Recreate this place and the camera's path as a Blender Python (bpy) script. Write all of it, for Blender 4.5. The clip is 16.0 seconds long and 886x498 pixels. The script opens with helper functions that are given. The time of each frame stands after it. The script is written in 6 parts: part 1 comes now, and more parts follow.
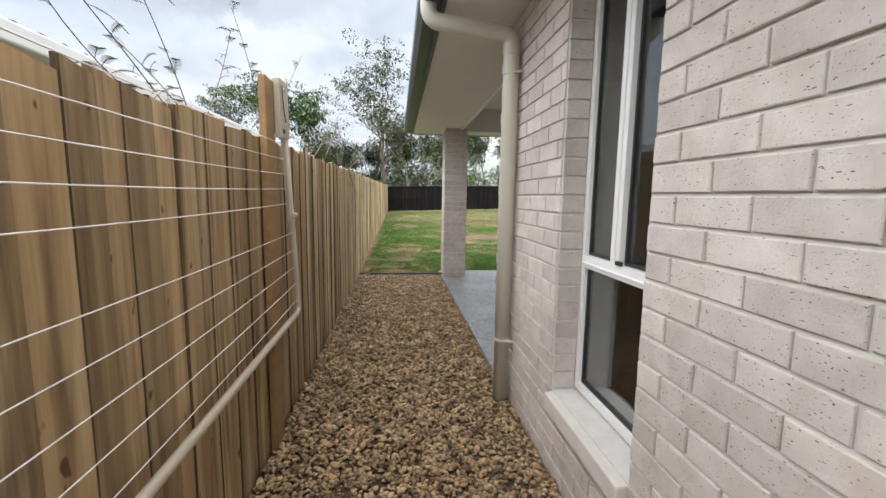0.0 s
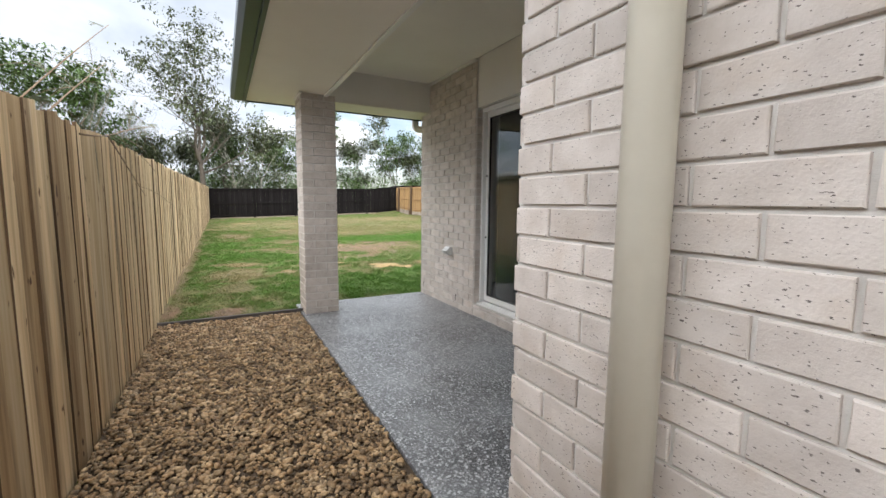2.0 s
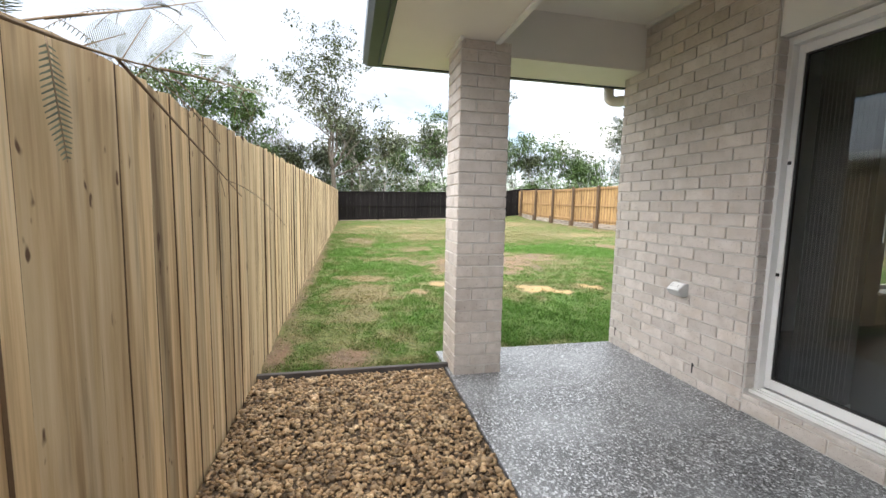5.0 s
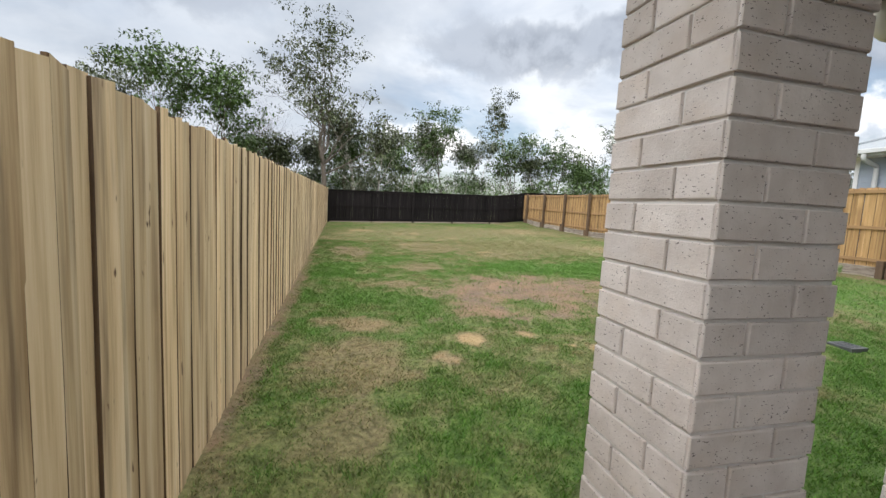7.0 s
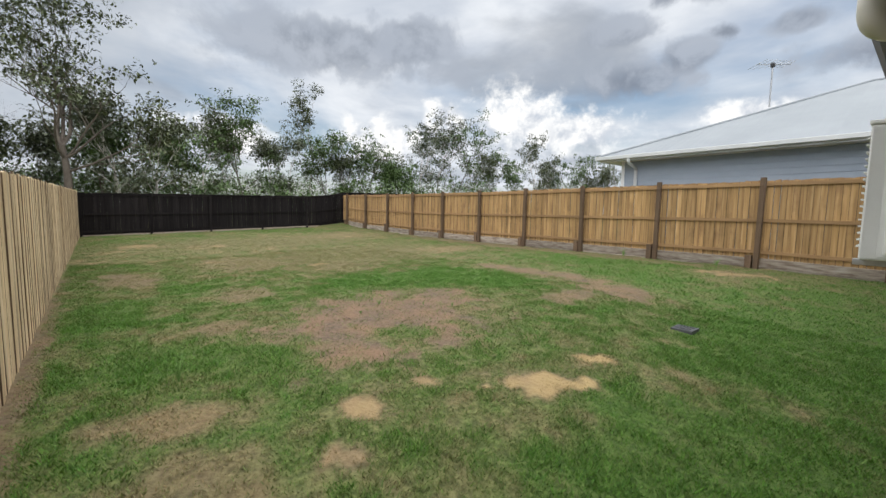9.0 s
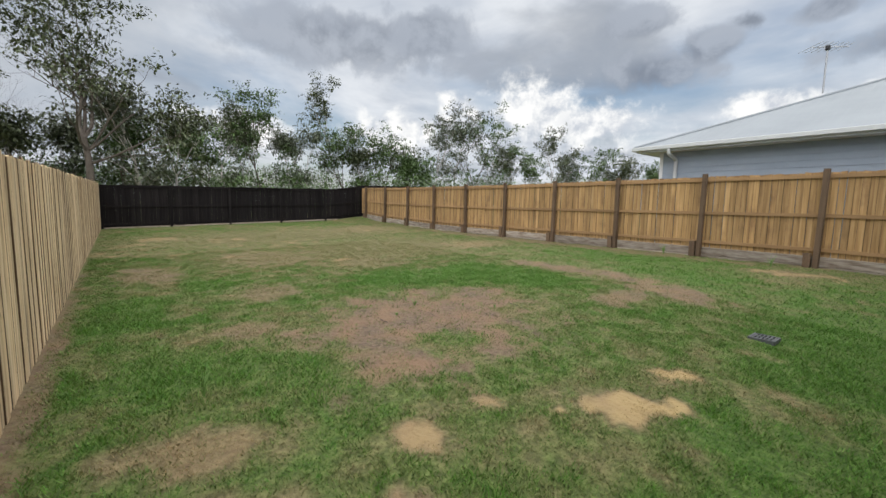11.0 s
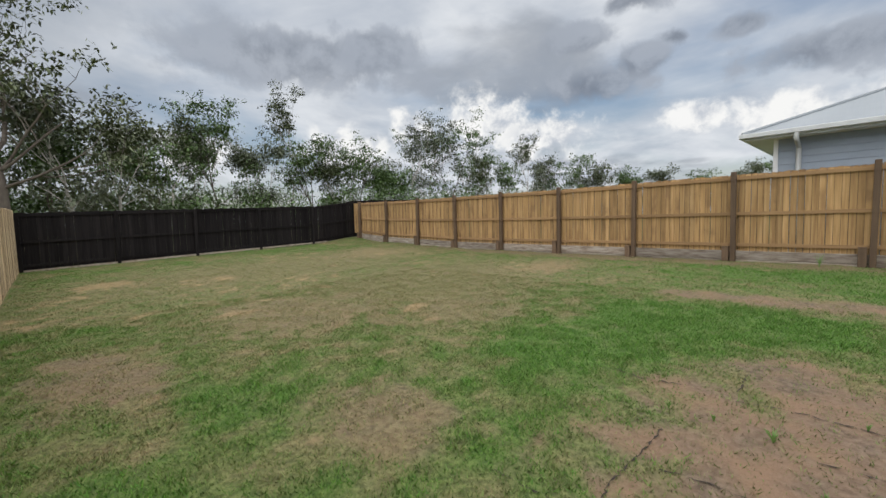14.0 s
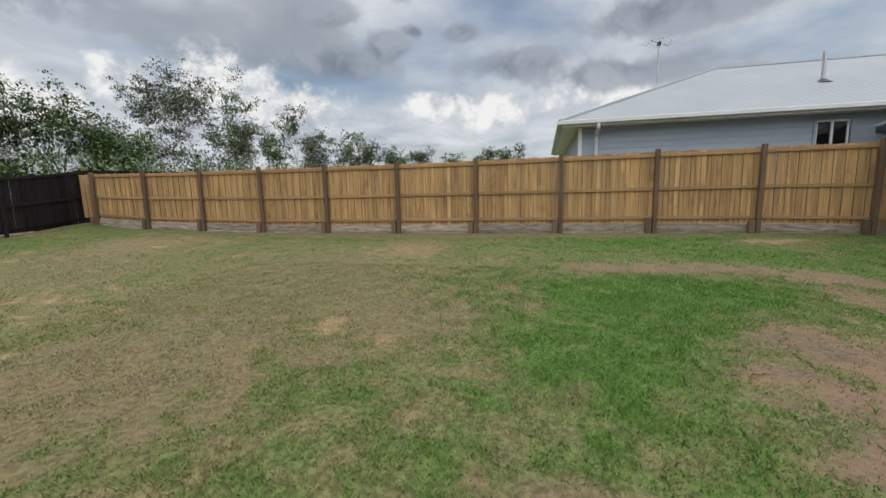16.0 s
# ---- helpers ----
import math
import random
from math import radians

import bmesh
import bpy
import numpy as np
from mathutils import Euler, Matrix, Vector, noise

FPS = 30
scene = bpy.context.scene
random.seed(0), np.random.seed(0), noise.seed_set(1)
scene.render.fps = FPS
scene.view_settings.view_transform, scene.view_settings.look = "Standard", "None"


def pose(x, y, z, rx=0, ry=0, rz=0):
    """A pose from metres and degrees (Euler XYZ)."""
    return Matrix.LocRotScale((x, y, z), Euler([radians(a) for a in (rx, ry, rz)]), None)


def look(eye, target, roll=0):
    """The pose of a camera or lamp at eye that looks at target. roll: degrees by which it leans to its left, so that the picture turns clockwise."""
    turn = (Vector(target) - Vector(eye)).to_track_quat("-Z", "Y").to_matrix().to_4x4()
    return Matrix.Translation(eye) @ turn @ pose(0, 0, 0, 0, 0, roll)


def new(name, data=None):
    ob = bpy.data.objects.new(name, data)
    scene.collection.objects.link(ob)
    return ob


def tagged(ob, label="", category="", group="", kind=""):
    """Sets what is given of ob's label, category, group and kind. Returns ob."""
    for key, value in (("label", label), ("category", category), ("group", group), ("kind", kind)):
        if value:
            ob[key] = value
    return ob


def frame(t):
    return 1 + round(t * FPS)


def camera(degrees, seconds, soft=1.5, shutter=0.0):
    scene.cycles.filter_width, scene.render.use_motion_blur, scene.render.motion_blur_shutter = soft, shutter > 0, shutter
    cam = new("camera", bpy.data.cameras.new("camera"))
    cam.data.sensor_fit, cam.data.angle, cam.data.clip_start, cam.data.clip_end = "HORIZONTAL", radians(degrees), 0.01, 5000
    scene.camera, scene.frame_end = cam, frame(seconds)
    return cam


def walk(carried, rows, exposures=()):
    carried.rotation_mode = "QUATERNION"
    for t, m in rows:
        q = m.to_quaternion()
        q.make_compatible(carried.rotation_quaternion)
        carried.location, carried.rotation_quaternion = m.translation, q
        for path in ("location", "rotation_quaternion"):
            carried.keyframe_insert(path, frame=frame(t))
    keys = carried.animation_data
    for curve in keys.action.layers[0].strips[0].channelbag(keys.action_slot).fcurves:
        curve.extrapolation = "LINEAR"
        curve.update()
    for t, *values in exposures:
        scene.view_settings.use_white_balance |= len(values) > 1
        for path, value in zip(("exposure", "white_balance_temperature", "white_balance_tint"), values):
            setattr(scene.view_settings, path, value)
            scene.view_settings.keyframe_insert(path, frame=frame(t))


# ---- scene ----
cam = camera(94.2, 16.0)
PATH = [
    (0, (0.639, -0.054, 1.295), (0.86, 1.917, 1.044), 0.9),
    (0.5, (0.612, 0.443, 1.27), (0.868, 2.403, 0.967), -0.2),
    (1, (0.558, 0.938, 1.302), (0.882, 2.896, 1.053), -0.1),
    (1.5, (0.562, 1.444, 1.261), (1.184, 3.334, 1.058), 0.9),
    (2, (0.622, 1.954, 1.233), (1.56, 3.706, 1.013), 0.6),
    (2.5, (0.668, 2.392, 1.205), (1.877, 3.958, 0.912), -0.3),
    (3, (0.716, 2.699, 1.185), (2.083, 4.117, 0.843), -1.0),
    (3.5, (0.771, 2.951, 1.189), (2.197, 4.309, 0.839), -1.6),
    (4, (0.809, 3.046, 1.195), (2.158, 4.486, 0.866), -0.9),
    (4.5, (0.775, 3.252, 1.214), (1.778, 4.962, 0.952), 0.7),
    (5, (0.648, 3.755, 1.242), (1.09, 5.694, 1.032), 1.2),
    (5.2, (0.651, 3.959, 1.242), (0.948, 5.927, 1.041), 1.4),
    (7.3, (0.655, 6.221, 1.361), (1.254, 8.118, 1.155), 4.0),
    (7.5, (0.61, 6.425, 1.352), (1.356, 8.269, 1.142), 3.4),
    (8, (0.618, 6.87, 1.424), (1.67, 8.559, 1.216), 2.5),
    (8.5, (0.575, 7.05, 1.459), (1.814, 8.61, 1.278), 1.3),
    (8.7, (0.56, 7.09, 1.465), (1.842, 8.615, 1.285), 1.0),
    (10.8, (0.573, 7.487, 1.419), (1.807, 9.047, 1.208), 1.0),
    (11, (0.599, 7.727, 1.438), (1.827, 9.291, 1.225), 1.2),
    (11.5, (0.645, 8.339, 1.405), (1.84, 9.93, 1.208), 0.3),
    (12, (0.668, 8.914, 1.408), (1.832, 10.531, 1.223), -0.7),
    (12.5, (0.644, 9.608, 1.418), (1.802, 11.229, 1.244), -1.3),
    (13, (0.645, 10.266, 1.419), (1.835, 11.866, 1.252), -1.5),
    (13.5, (0.665, 10.929, 1.43), (1.93, 12.471, 1.273), -1.5),
    (14, (0.675, 11.579, 1.449), (2.054, 13.02, 1.301), -1.6),
    (14.5, (0.712, 12.211, 1.447), (2.23, 13.503, 1.283), -1.9),
    (15, (0.818, 12.807, 1.426), (2.482, 13.902, 1.243), -2.3),
    (15.5, (0.877, 13.348, 1.445), (2.684, 14.178, 1.226), -2.4),
    (16, (0.86, 14.015, 1.479), (2.782, 14.489, 1.195), -1.5),
]
walk(cam, [(t, look(eye, target, roll)) for t, eye, target, roll in PATH],
     exposures=((0, 1.27), (1.5, 1.3), (2.0, 1.4), (3.0, 1.55), (4.2, 1.9), (5.2, 1.7), (7.3, 0.85), (8.5, 0.65), (13, 0.42), (16, 0.28)))


# ---- light ----
SUN_EL, SUN_AZ = radians(78), radians(-120)   # height, and turn from +y towards +x
world = bpy.data.worlds.new("sky")
scene.world = world
world.use_nodes = True


def build_sky():
    nt = world.node_tree
    nt.nodes.clear()
    N = lambda kind: nt.nodes.new(kind)
    L = nt.links.new
    sky = N("ShaderNodeTexSky")
    sky.sky_type, sky.sun_disc = "NISHITA", False
    sky.sun_elevation, sky.sun_rotation = SUN_EL, SUN_AZ
    sky.air_density, sky.dust_density = 1.2, 1.5
    skyc = N("ShaderNodeVectorMath")
    skyc.operation = "SCALE"
    skyc.inputs["Scale"].default_value = 0.11
    L(sky.outputs[0], skyc.inputs[0])
    tc = N("ShaderNodeTexCoord")
    sep = N("ShaderNodeSeparateXYZ")
    L(tc.outputs["Generated"], sep.inputs[0])

    def val(op, a, b=None, c=None):
        n = N("ShaderNodeMath")
        n.operation = op
        for i, v in enumerate((a, b, c)):
            if v is None:
                continue
            if isinstance(v, (int, float)):
                n.inputs[i].default_value = v
            else:
                L(v, n.inputs[i])
        return n.outputs[0]

    def smooth(v, lo, hi):
        n = N("ShaderNodeMapRange")
        n.interpolation_type = "SMOOTHSTEP"
        n.inputs["From Min"].default_value, n.inputs["From Max"].default_value = lo, hi
        L(v, n.inputs["Value"])
        return n.outputs[0]

    def mix(f, a, b):
        n = N("ShaderNodeMix")
        n.data_type = "RGBA"
        if isinstance(f, float):
            n.inputs[0].default_value = f
        else:
            L(f, n.inputs[0])
        for k, v in ((6, a), (7, b)):
            if isinstance(v, tuple):
                n.inputs[k].default_value = (*v, 1)
            else:
                L(v, n.inputs[k])
        return n.outputs[2]

    # cloud sheet: directions flattened onto a layer overhead
    up = val("ADD", val("MAXIMUM", sep.outputs[2], 0.0), 0.16)
    comb = N("ShaderNodeCombineXYZ")
    L(val("DIVIDE", sep.outputs[0], up), comb.inputs[0])
    L(val("DIVIDE", sep.outputs[1], up), comb.inputs[1])

    def cloud(vec, scale, detail, offset, rough=0.55, warp=0.3):
        m = N("ShaderNodeMapping")
        m.inputs["Location"].default_value = offset
        L(vec, m.inputs[0])
        n = N("ShaderNodeTexNoise")
        n.inputs["Scale"].default_value, n.inputs["Detail"].default_value = scale, detail
        n.inputs["Roughness"].default_value, n.inputs["Distortion"].default_value = rough, warp
        L(m.outputs[0], n.inputs["Vector"])
        return n.outputs[0]

    layer = comb.outputs[0]
    veil = smooth(cloud(layer, 0.55, 6, (3.1, 1.7, 0)), 0.30, 0.58)
    wisps = cloud(layer, 1.6, 7, (0.4, 5.2, 0))
    base = mix(veil, skyc.outputs[0], mix(smooth(wisps, 0.3, 0.7), (0.50, 0.55, 0.63), (0.80, 0.83, 0.87)))
    # darker grey undersides
    dark = smooth(cloud(layer, 0.95, 7, (7.3, 2.2, 0), 0.5), 0.55, 0.68)
    base = mix(val("MULTIPLY", dark, 0.6), base, (0.27, 0.30, 0.35))

    # single clouds: heading, height, half width, half height (degrees)
    def lump(az, el, w, h, edge, seed, ragged=2.0):
        a, e = radians(az), radians(el)
        v = Vector((math.sin(a) * math.cos(e), math.cos(a) * math.cos(e), math.sin(e)))
        side = Vector((math.cos(a), -math.sin(a), 0))
        top = side.cross(v)
        out = []
        for axis, size in ((side, w), (top, h)):
            d = N("ShaderNodeVectorMath")
            d.operation = "DOT_PRODUCT"
            L(tc.outputs["Generated"], d.inputs[0])
            d.inputs[1].default_value = axis
            q = val("DIVIDE", d.outputs["Value"], radians(size))
            out.append(val("MULTIPLY", q, q))
        f = N("ShaderNodeVectorMath")
        f.operation = "DOT_PRODUCT"
        L(tc.outputs["Generated"], f.inputs[0])
        f.inputs[1].default_value = v
        r = val("ADD", out[0], out[1])
        n = cloud(tc.outputs["Generated"], edge, 8, (seed, seed * 0.7, 0.3), 0.6, 0.2)
        r = val("ADD", val("SQRT", r), val("MULTIPLY", val("SUBTRACT", 0.5, n), ragged))
        m = val("SUBTRACT", 1.0, smooth(r, 0.45, 1.1))
        return val("MULTIPLY", m, smooth(f.outputs["Value"], 0.2, 0.5)), d, n

    # a broad duller bank to the north
    m, d, n = lump(-16, 24, 34, 26, 2.5, 21.0)
    base = mix(val("MULTIPLY", m, 0.62), base, mix(smooth(n, 0.35, 0.65), (0.27, 0.31, 0.37), (0.47, 0.51, 0.57)))
    for az, el, w, h, seed in ((50, 12, 7.5, 4.6, 1.0), (58, 10.5, 7, 3.2, 2.3), (40, 12.5, 3.4, 2.8, 3.6), (31, 9.5, 7, 3.2, 4.1), (75, 11, 4.5, 2.2, 5.0), (83, 10, 5.5, 2.4, 6.1), (97, 11, 7, 2.4, 6.6), (12, 9, 6, 2.6, 7.0)):
        m, d, n = lump(az, el, w, h, 16, seed)
        shade = mix(smooth(n, 0.34, 0.58), (0.56, 0.60, 0.67), (0.98, 0.98, 0.97))
        base = mix(m, base, shade)
    for az, el, w, h, seed in ((25, 20, 13, 3.4, 11.0), (36, 21.5, 5, 2.6, 15.0), (62, 21.2, 3.8, 1.5, 14.0), (64, 15.9, 5.2, 2.1, 12.0), (69.3, 17.8, 3.2, 1.9, 13.0), (73, 19.7, 2.2, 1.1, 13.6), (79.3, 19.4, 2.3, 1.1, 14.6),
                               (87, 15.4, 6, 1.9, 16.5), (97, 13.4, 7, 1.7, 16.9), (68, 24.3, 5, 1.4, 17.6), (103, 19, 9, 2.2, 17.2), (-25, 24, 12, 5, 18.8), (12, 29, 10, 3, 19.4)):
        m, d, n = lump(az, el, w * 1.15, h * 1.15, 9, seed, 3.0)
        base = mix(val("MULTIPLY", m, 0.85), base, mix(smooth(n, 0.38, 0.62), (0.21, 0.24, 0.295), (0.39, 0.43, 0.50)))
    # pale haze low down
    haze = val("SUBTRACT", 1.0, smooth(sep.outputs[2], 0.0, 0.12))
    base = mix(val("MULTIPLY", haze, 0.5), base, (0.66, 0.71, 0.77))
    bg = N("ShaderNodeBackground")
    L(base, bg.inputs[0])
    bg.inputs[1].default_value = 0.74
    out = N("ShaderNodeOutputWorld")
    L(bg.outputs[0], out.inputs[0])


build_sky()
sun = new("sun", bpy.data.lights.new("sun", "SUN"))
sun.data.energy, sun.data.angle, sun.data.color = 2.9, radians(135), (1.0, 0.98, 0.96)
sun.matrix_world = look((0, 0, 0), (-math.sin(SUN_AZ) * math.cos(SUN_EL), -math.cos(SUN_AZ) * math.cos(SUN_EL), -math.sin(SUN_EL)))


# ---- materials ----
def mat(name, cols, scale=6.0, rough=0.8, bump=0.15, bscale=80.0, rand=0.0, metal=0.0, stretch=(1, 1, 1),
        spots=None, coat=0.0, stain=None, detail=6.0, dist=0.02, spec=0.5, island=0.0, spot_stretch=(1, 1, 1), stain_stretch=(1, 1, 1)):
    """Noise-coloured surface. cols: two or three colours; spots: (colour, scale, size); stain: (colour, scale, amount)."""
    m = bpy.data.materials.new(name)
    m.use_nodes = True
    nt = m.node_tree
    N = lambda kind: nt.nodes.new(kind)
    L = nt.links.new
    bsdf = nt.nodes["Principled BSDF"]
    tc, info = N("ShaderNodeTexCoord"), N("ShaderNodeObjectInfo")
    off = N("ShaderNodeVectorMath")
    off.operation = "MULTIPLY_ADD"
    L(info.outputs["Random"], off.inputs[0])
    off.inputs[1].default_value = (37.0, 53.0, 71.0) if rand else (0, 0, 0)
    L(tc.outputs["Object"], off.inputs[2])
    mp = N("ShaderNodeMapping")
    mp.inputs["Scale"].default_value = stretch
    L(off.outputs[0], mp.inputs[0])

    def noise_tex(s, d, vec=mp.outputs[0], r=0.6):
        n = N("ShaderNodeTexNoise")
        n.inputs["Scale"].default_value, n.inputs["Detail"].default_value, n.inputs["Roughness"].default_value = s, d, r
        L(vec, n.inputs["Vector"])
        return n

    n1 = noise_tex(scale, detail)
    ramp = N("ShaderNodeValToRGB")
    els = ramp.color_ramp.elements
    els[0].position, els[1].position = 0.3, 0.7
    els[0].color, els[1].color = (*cols[0], 1), (*cols[-1], 1)
    if len(cols) == 3:
        e = els.new(0.5)
        e.color = (*cols[1], 1)
    L(n1.outputs[0], ramp.inputs[0])
    col = ramp.outputs[0]

    def mixed(f, a, b):
        n = N("ShaderNodeMix")
        n.data_type = "RGBA"
        L(f, n.inputs[0])
        L(a, n.inputs[6])
        n.inputs[7].default_value = (*b, 1)
        return n.outputs[2]

    def step(v, lo, hi, top=1.0):
        n = N("ShaderNodeMapRange")
        n.interpolation_type = "SMOOTHSTEP"
        n.inputs["From Min"].default_value, n.inputs["From Max"].default_value, n.inputs["To Max"].default_value = lo, hi, top
        L(v, n.inputs["Value"])
        return n.outputs[0]

    if stain:
        st = N("ShaderNodeMapping")
        st.inputs["Scale"].default_value = stain_stretch
        L(off.outputs[0], st.inputs[0])
        n2 = noise_tex(stain[1], 4, st.outputs[0])
        col = mixed(step(n2.outputs[0], 0.5, 0.72, stain[2]), col, stain[0])
    if spots:
        vo = N("ShaderNodeTexNoise")
        vo.inputs["Scale"].default_value, vo.inputs["Detail"].default_value = spots[1], 2
        sm = N("ShaderNodeMapping")
        sm.inputs["Scale"].default_value = spot_stretch
        L(off.outputs[0], sm.inputs[0])
        L(sm.outputs[0], vo.inputs["Vector"])
        col = mixed(step(vo.outputs[0], spots[2], spots[2] + 0.05), col, spots[0])
    if rand or island:
        hsv = N("ShaderNodeHueSaturation")
        mr = N("ShaderNodeMapRange")
        k = rand or island
        mr.inputs["To Min"].default_value, mr.inputs["To Max"].default_value = 1 - k, 1 + k
        if island:
            geo = N("ShaderNodeNewGeometry")
            L(geo.outputs["Random Per Island"], mr.inputs["Value"])
        else:
            L(info.outputs["Random"], mr.inputs["Value"])
        L(mr.outputs[0], hsv.inputs["Value"])
        L(col, hsv.inputs["Color"])
        col = hsv.outputs[0]
    L(col, bsdf.inputs["Base Color"])
    bsdf.inputs["Roughness"].default_value = rough
    bsdf.inputs["Metallic"].default_value = metal
    bsdf.inputs["Specular IOR Level"].default_value = spec
    bsdf.inputs["Coat Weight"].default_value = coat
    if bump:
        n3 = noise_tex(bscale, 5)
        b = N("ShaderNodeBump")
        b.inputs["Strength"].default_value, b.inputs["Distance"].default_value = bump, dist
        L(n3.outputs[0], b.inputs["Height"])
        L(b.outputs[0], bsdf.inputs["Normal"])
    return m


def glass_mat(name, tint=(0.75, 0.8, 0.8)):
    m = bpy.data.materials.new(name)
    m.use_nodes = True
    b = m.node_tree.nodes["Principled BSDF"]
    b.inputs["Base Color"].default_value = (*tint, 1)
    b.inputs["Roughness"].default_value = 0.0
    b.inputs["Transmission Weight"].default_value = 1.0
    b.inputs["IOR"].default_value = 1.5
    return m


M_BRICK = mat("brick_cream", [(0.48, 0.43, 0.39), (0.565, 0.515, 0.475), (0.64, 0.59, 0.55)], 9, 0.9, 0.6, 150, 0.11,
              spots=((0.14, 0.12, 0.11), 190, 0.655), stain=((0.52, 0.43, 0.35), 5, 0.4), dist=0.003, spot_stretch=(0.55, 1, 1.2))
M_MORTAR = mat("mortar", [(0.56, 0.54, 0.51), (0.66, 0.64, 0.61)], 14, 0.95, 0.4, 160, dist=0.004)
M_SILL = mat("sill_render", [(0.58, 0.54, 0.50), (0.66, 0.62, 0.58)], 10, 0.9, 0.3, 120, dist=0.003)
M_PALING = mat("paling_pine", [(0.36, 0.235, 0.115), (0.62, 0.465, 0.265), (0.76, 0.62, 0.41)], 1.6, 0.85, 0.4, 14, 0.2, stain_stretch=(5, 5, 0.5),
               stretch=(14, 14, 0.9), stain=((0.15, 0.095, 0.05), 1.9, 0.85), spots=((0.13, 0.07, 0.035), 24, 0.70), dist=0.006, spot_stretch=(1, 1, 0.6))
# darker, browner pine for the near stretch of the left fence
M_PALING_BROWN = mat("paling_pine_brown", [(0.20, 0.115, 0.05), (0.40, 0.27, 0.135), (0.55, 0.41, 0.235)], 1.6, 0.85, 0.4, 14, 0.24, stain_stretch=(5, 5, 0.6),
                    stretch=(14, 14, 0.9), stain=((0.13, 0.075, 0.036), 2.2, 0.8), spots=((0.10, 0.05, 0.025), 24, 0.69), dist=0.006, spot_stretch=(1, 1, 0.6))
# dark brown for the chamfers and side faces of the left palings
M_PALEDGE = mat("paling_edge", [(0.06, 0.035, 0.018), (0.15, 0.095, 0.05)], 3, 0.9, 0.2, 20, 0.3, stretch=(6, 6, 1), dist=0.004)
M_HARDWOOD = mat("paling_hardwood", [(0.25, 0.145, 0.06), (0.40, 0.245, 0.10), (0.52, 0.34, 0.16)], 1.6, 0.85, 0.3, 14, 0.2,
                 stretch=(14, 14, 0.9), stain=((0.16, 0.09, 0.045), 2.0, 0.6), dist=0.006)
M_POST = mat("post_timber", [(0.10, 0.065, 0.04), (0.17, 0.11, 0.065)], 2, 0.9, 0.4, 20, 0.25, stretch=(10, 10, 1), dist=0.006)
M_RAIL = mat("rail_timber", [(0.26, 0.155, 0.07), (0.36, 0.22, 0.10)], 2, 0.85, 0.3, 16, 0.15, stretch=(10, 1, 10), dist=0.005)
M_BLACK = mat("black_stain", [(0.008, 0.007, 0.008), (0.020, 0.017, 0.016)], 2, 0.85, 0.4, 16, 0.35, stretch=(14, 14, 1), dist=0.006, spec=0.12)
M_SLEEPER = mat("sleeper", [(0.15, 0.11, 0.08), (0.30, 0.25, 0.20), (0.42, 0.38, 0.32)], 3, 0.95, 0.5, 25, 0.25, stretch=(4, 1, 6), dist=0.01)
M_WHITE = mat("white_frame", [(0.78, 0.78, 0.77), (0.83, 0.83, 0.82)], 4, 0.35, 0.02, 40)
M_SOFFIT = mat("soffit_paint", [(0.78, 0.76, 0.70), (0.83, 0.81, 0.75)], 1.5, 0.65, 0.03, 60)
M_BEAM = mat("beam_paint", [(0.75, 0.74, 0.71), (0.81, 0.80, 0.77)], 1.5, 0.6, 0.03, 60)
M_GUTTER = mat("gutter_steel", [(0.015, 0.028, 0.035), (0.03, 0.045, 0.055)], 3, 0.35, 0.03, 30)
M_PIPE = mat("pipe_pvc", [(0.60, 0.57, 0.48), (0.66, 0.63, 0.54)], 3, 0.4, 0.04, 30, stain=((0.52, 0.47, 0.38), 5, 0.3))
M_FRAMEDARK = mat("black_trim", [(0.012, 0.012, 0.013), (0.025, 0.025, 0.026)], 6, 0.5, 0.05, 60)
M_GLASS = glass_mat("pane_glass")
M_INWALL = mat("interior_paint", [(0.42, 0.44, 0.45), (0.47, 0.49, 0.50)], 2, 0.8, 0.03, 80)
M_INFLOOR = mat("interior_tile", [(0.06, 0.065, 0.07), (0.085, 0.09, 0.095)], 3, 0.3, 0.02, 40)
M_BLIND = mat("blind_fabric", [(0.09, 0.095, 0.10), (0.13, 0.135, 0.14)], 8, 0.9, 0.1, 200)
M_ROOF = mat("roof_steel", [(0.22, 0.245, 0.26), (0.265, 0.29, 0.305)], 0.6, 0.6, 0.02, 20, metal=0.1)
M_BOARD = mat("weatherboard", [(0.30, 0.35, 0.41), (0.35, 0.40, 0.46)], 1.5, 0.6, 0.05, 40, 0.04)
M_CREAMRAIL = mat("powdercoat_cream", [(0.46, 0.39, 0.30), (0.54, 0.47, 0.37)], 8, 0.4, 0.03, 60)
M_CORD = mat("line_cord", [(0.78, 0.76, 0.72), (0.85, 0.83, 0.80)], 20, 0.6, 0.0)
M_STEEL = mat("dull_steel", [(0.35, 0.36, 0.37), (0.5, 0.5, 0.5)], 8, 0.4, 0.05, 60, metal=0.8)


# ---- builders ----
def part(name, bm, material, parent=None, label="", smooth=False):
    """Links a bmesh as one mesh object, under a thing or on its own."""
    me = bpy.data.meshes.new(name)
    bm.to_mesh(me)
    bm.free()
    me.materials.append(material)
    if smooth:
        me.shade_smooth()
    ob = new(name, me)
    if parent:
        ob.parent = parent
    if label:
        tagged(ob, label)
    return ob


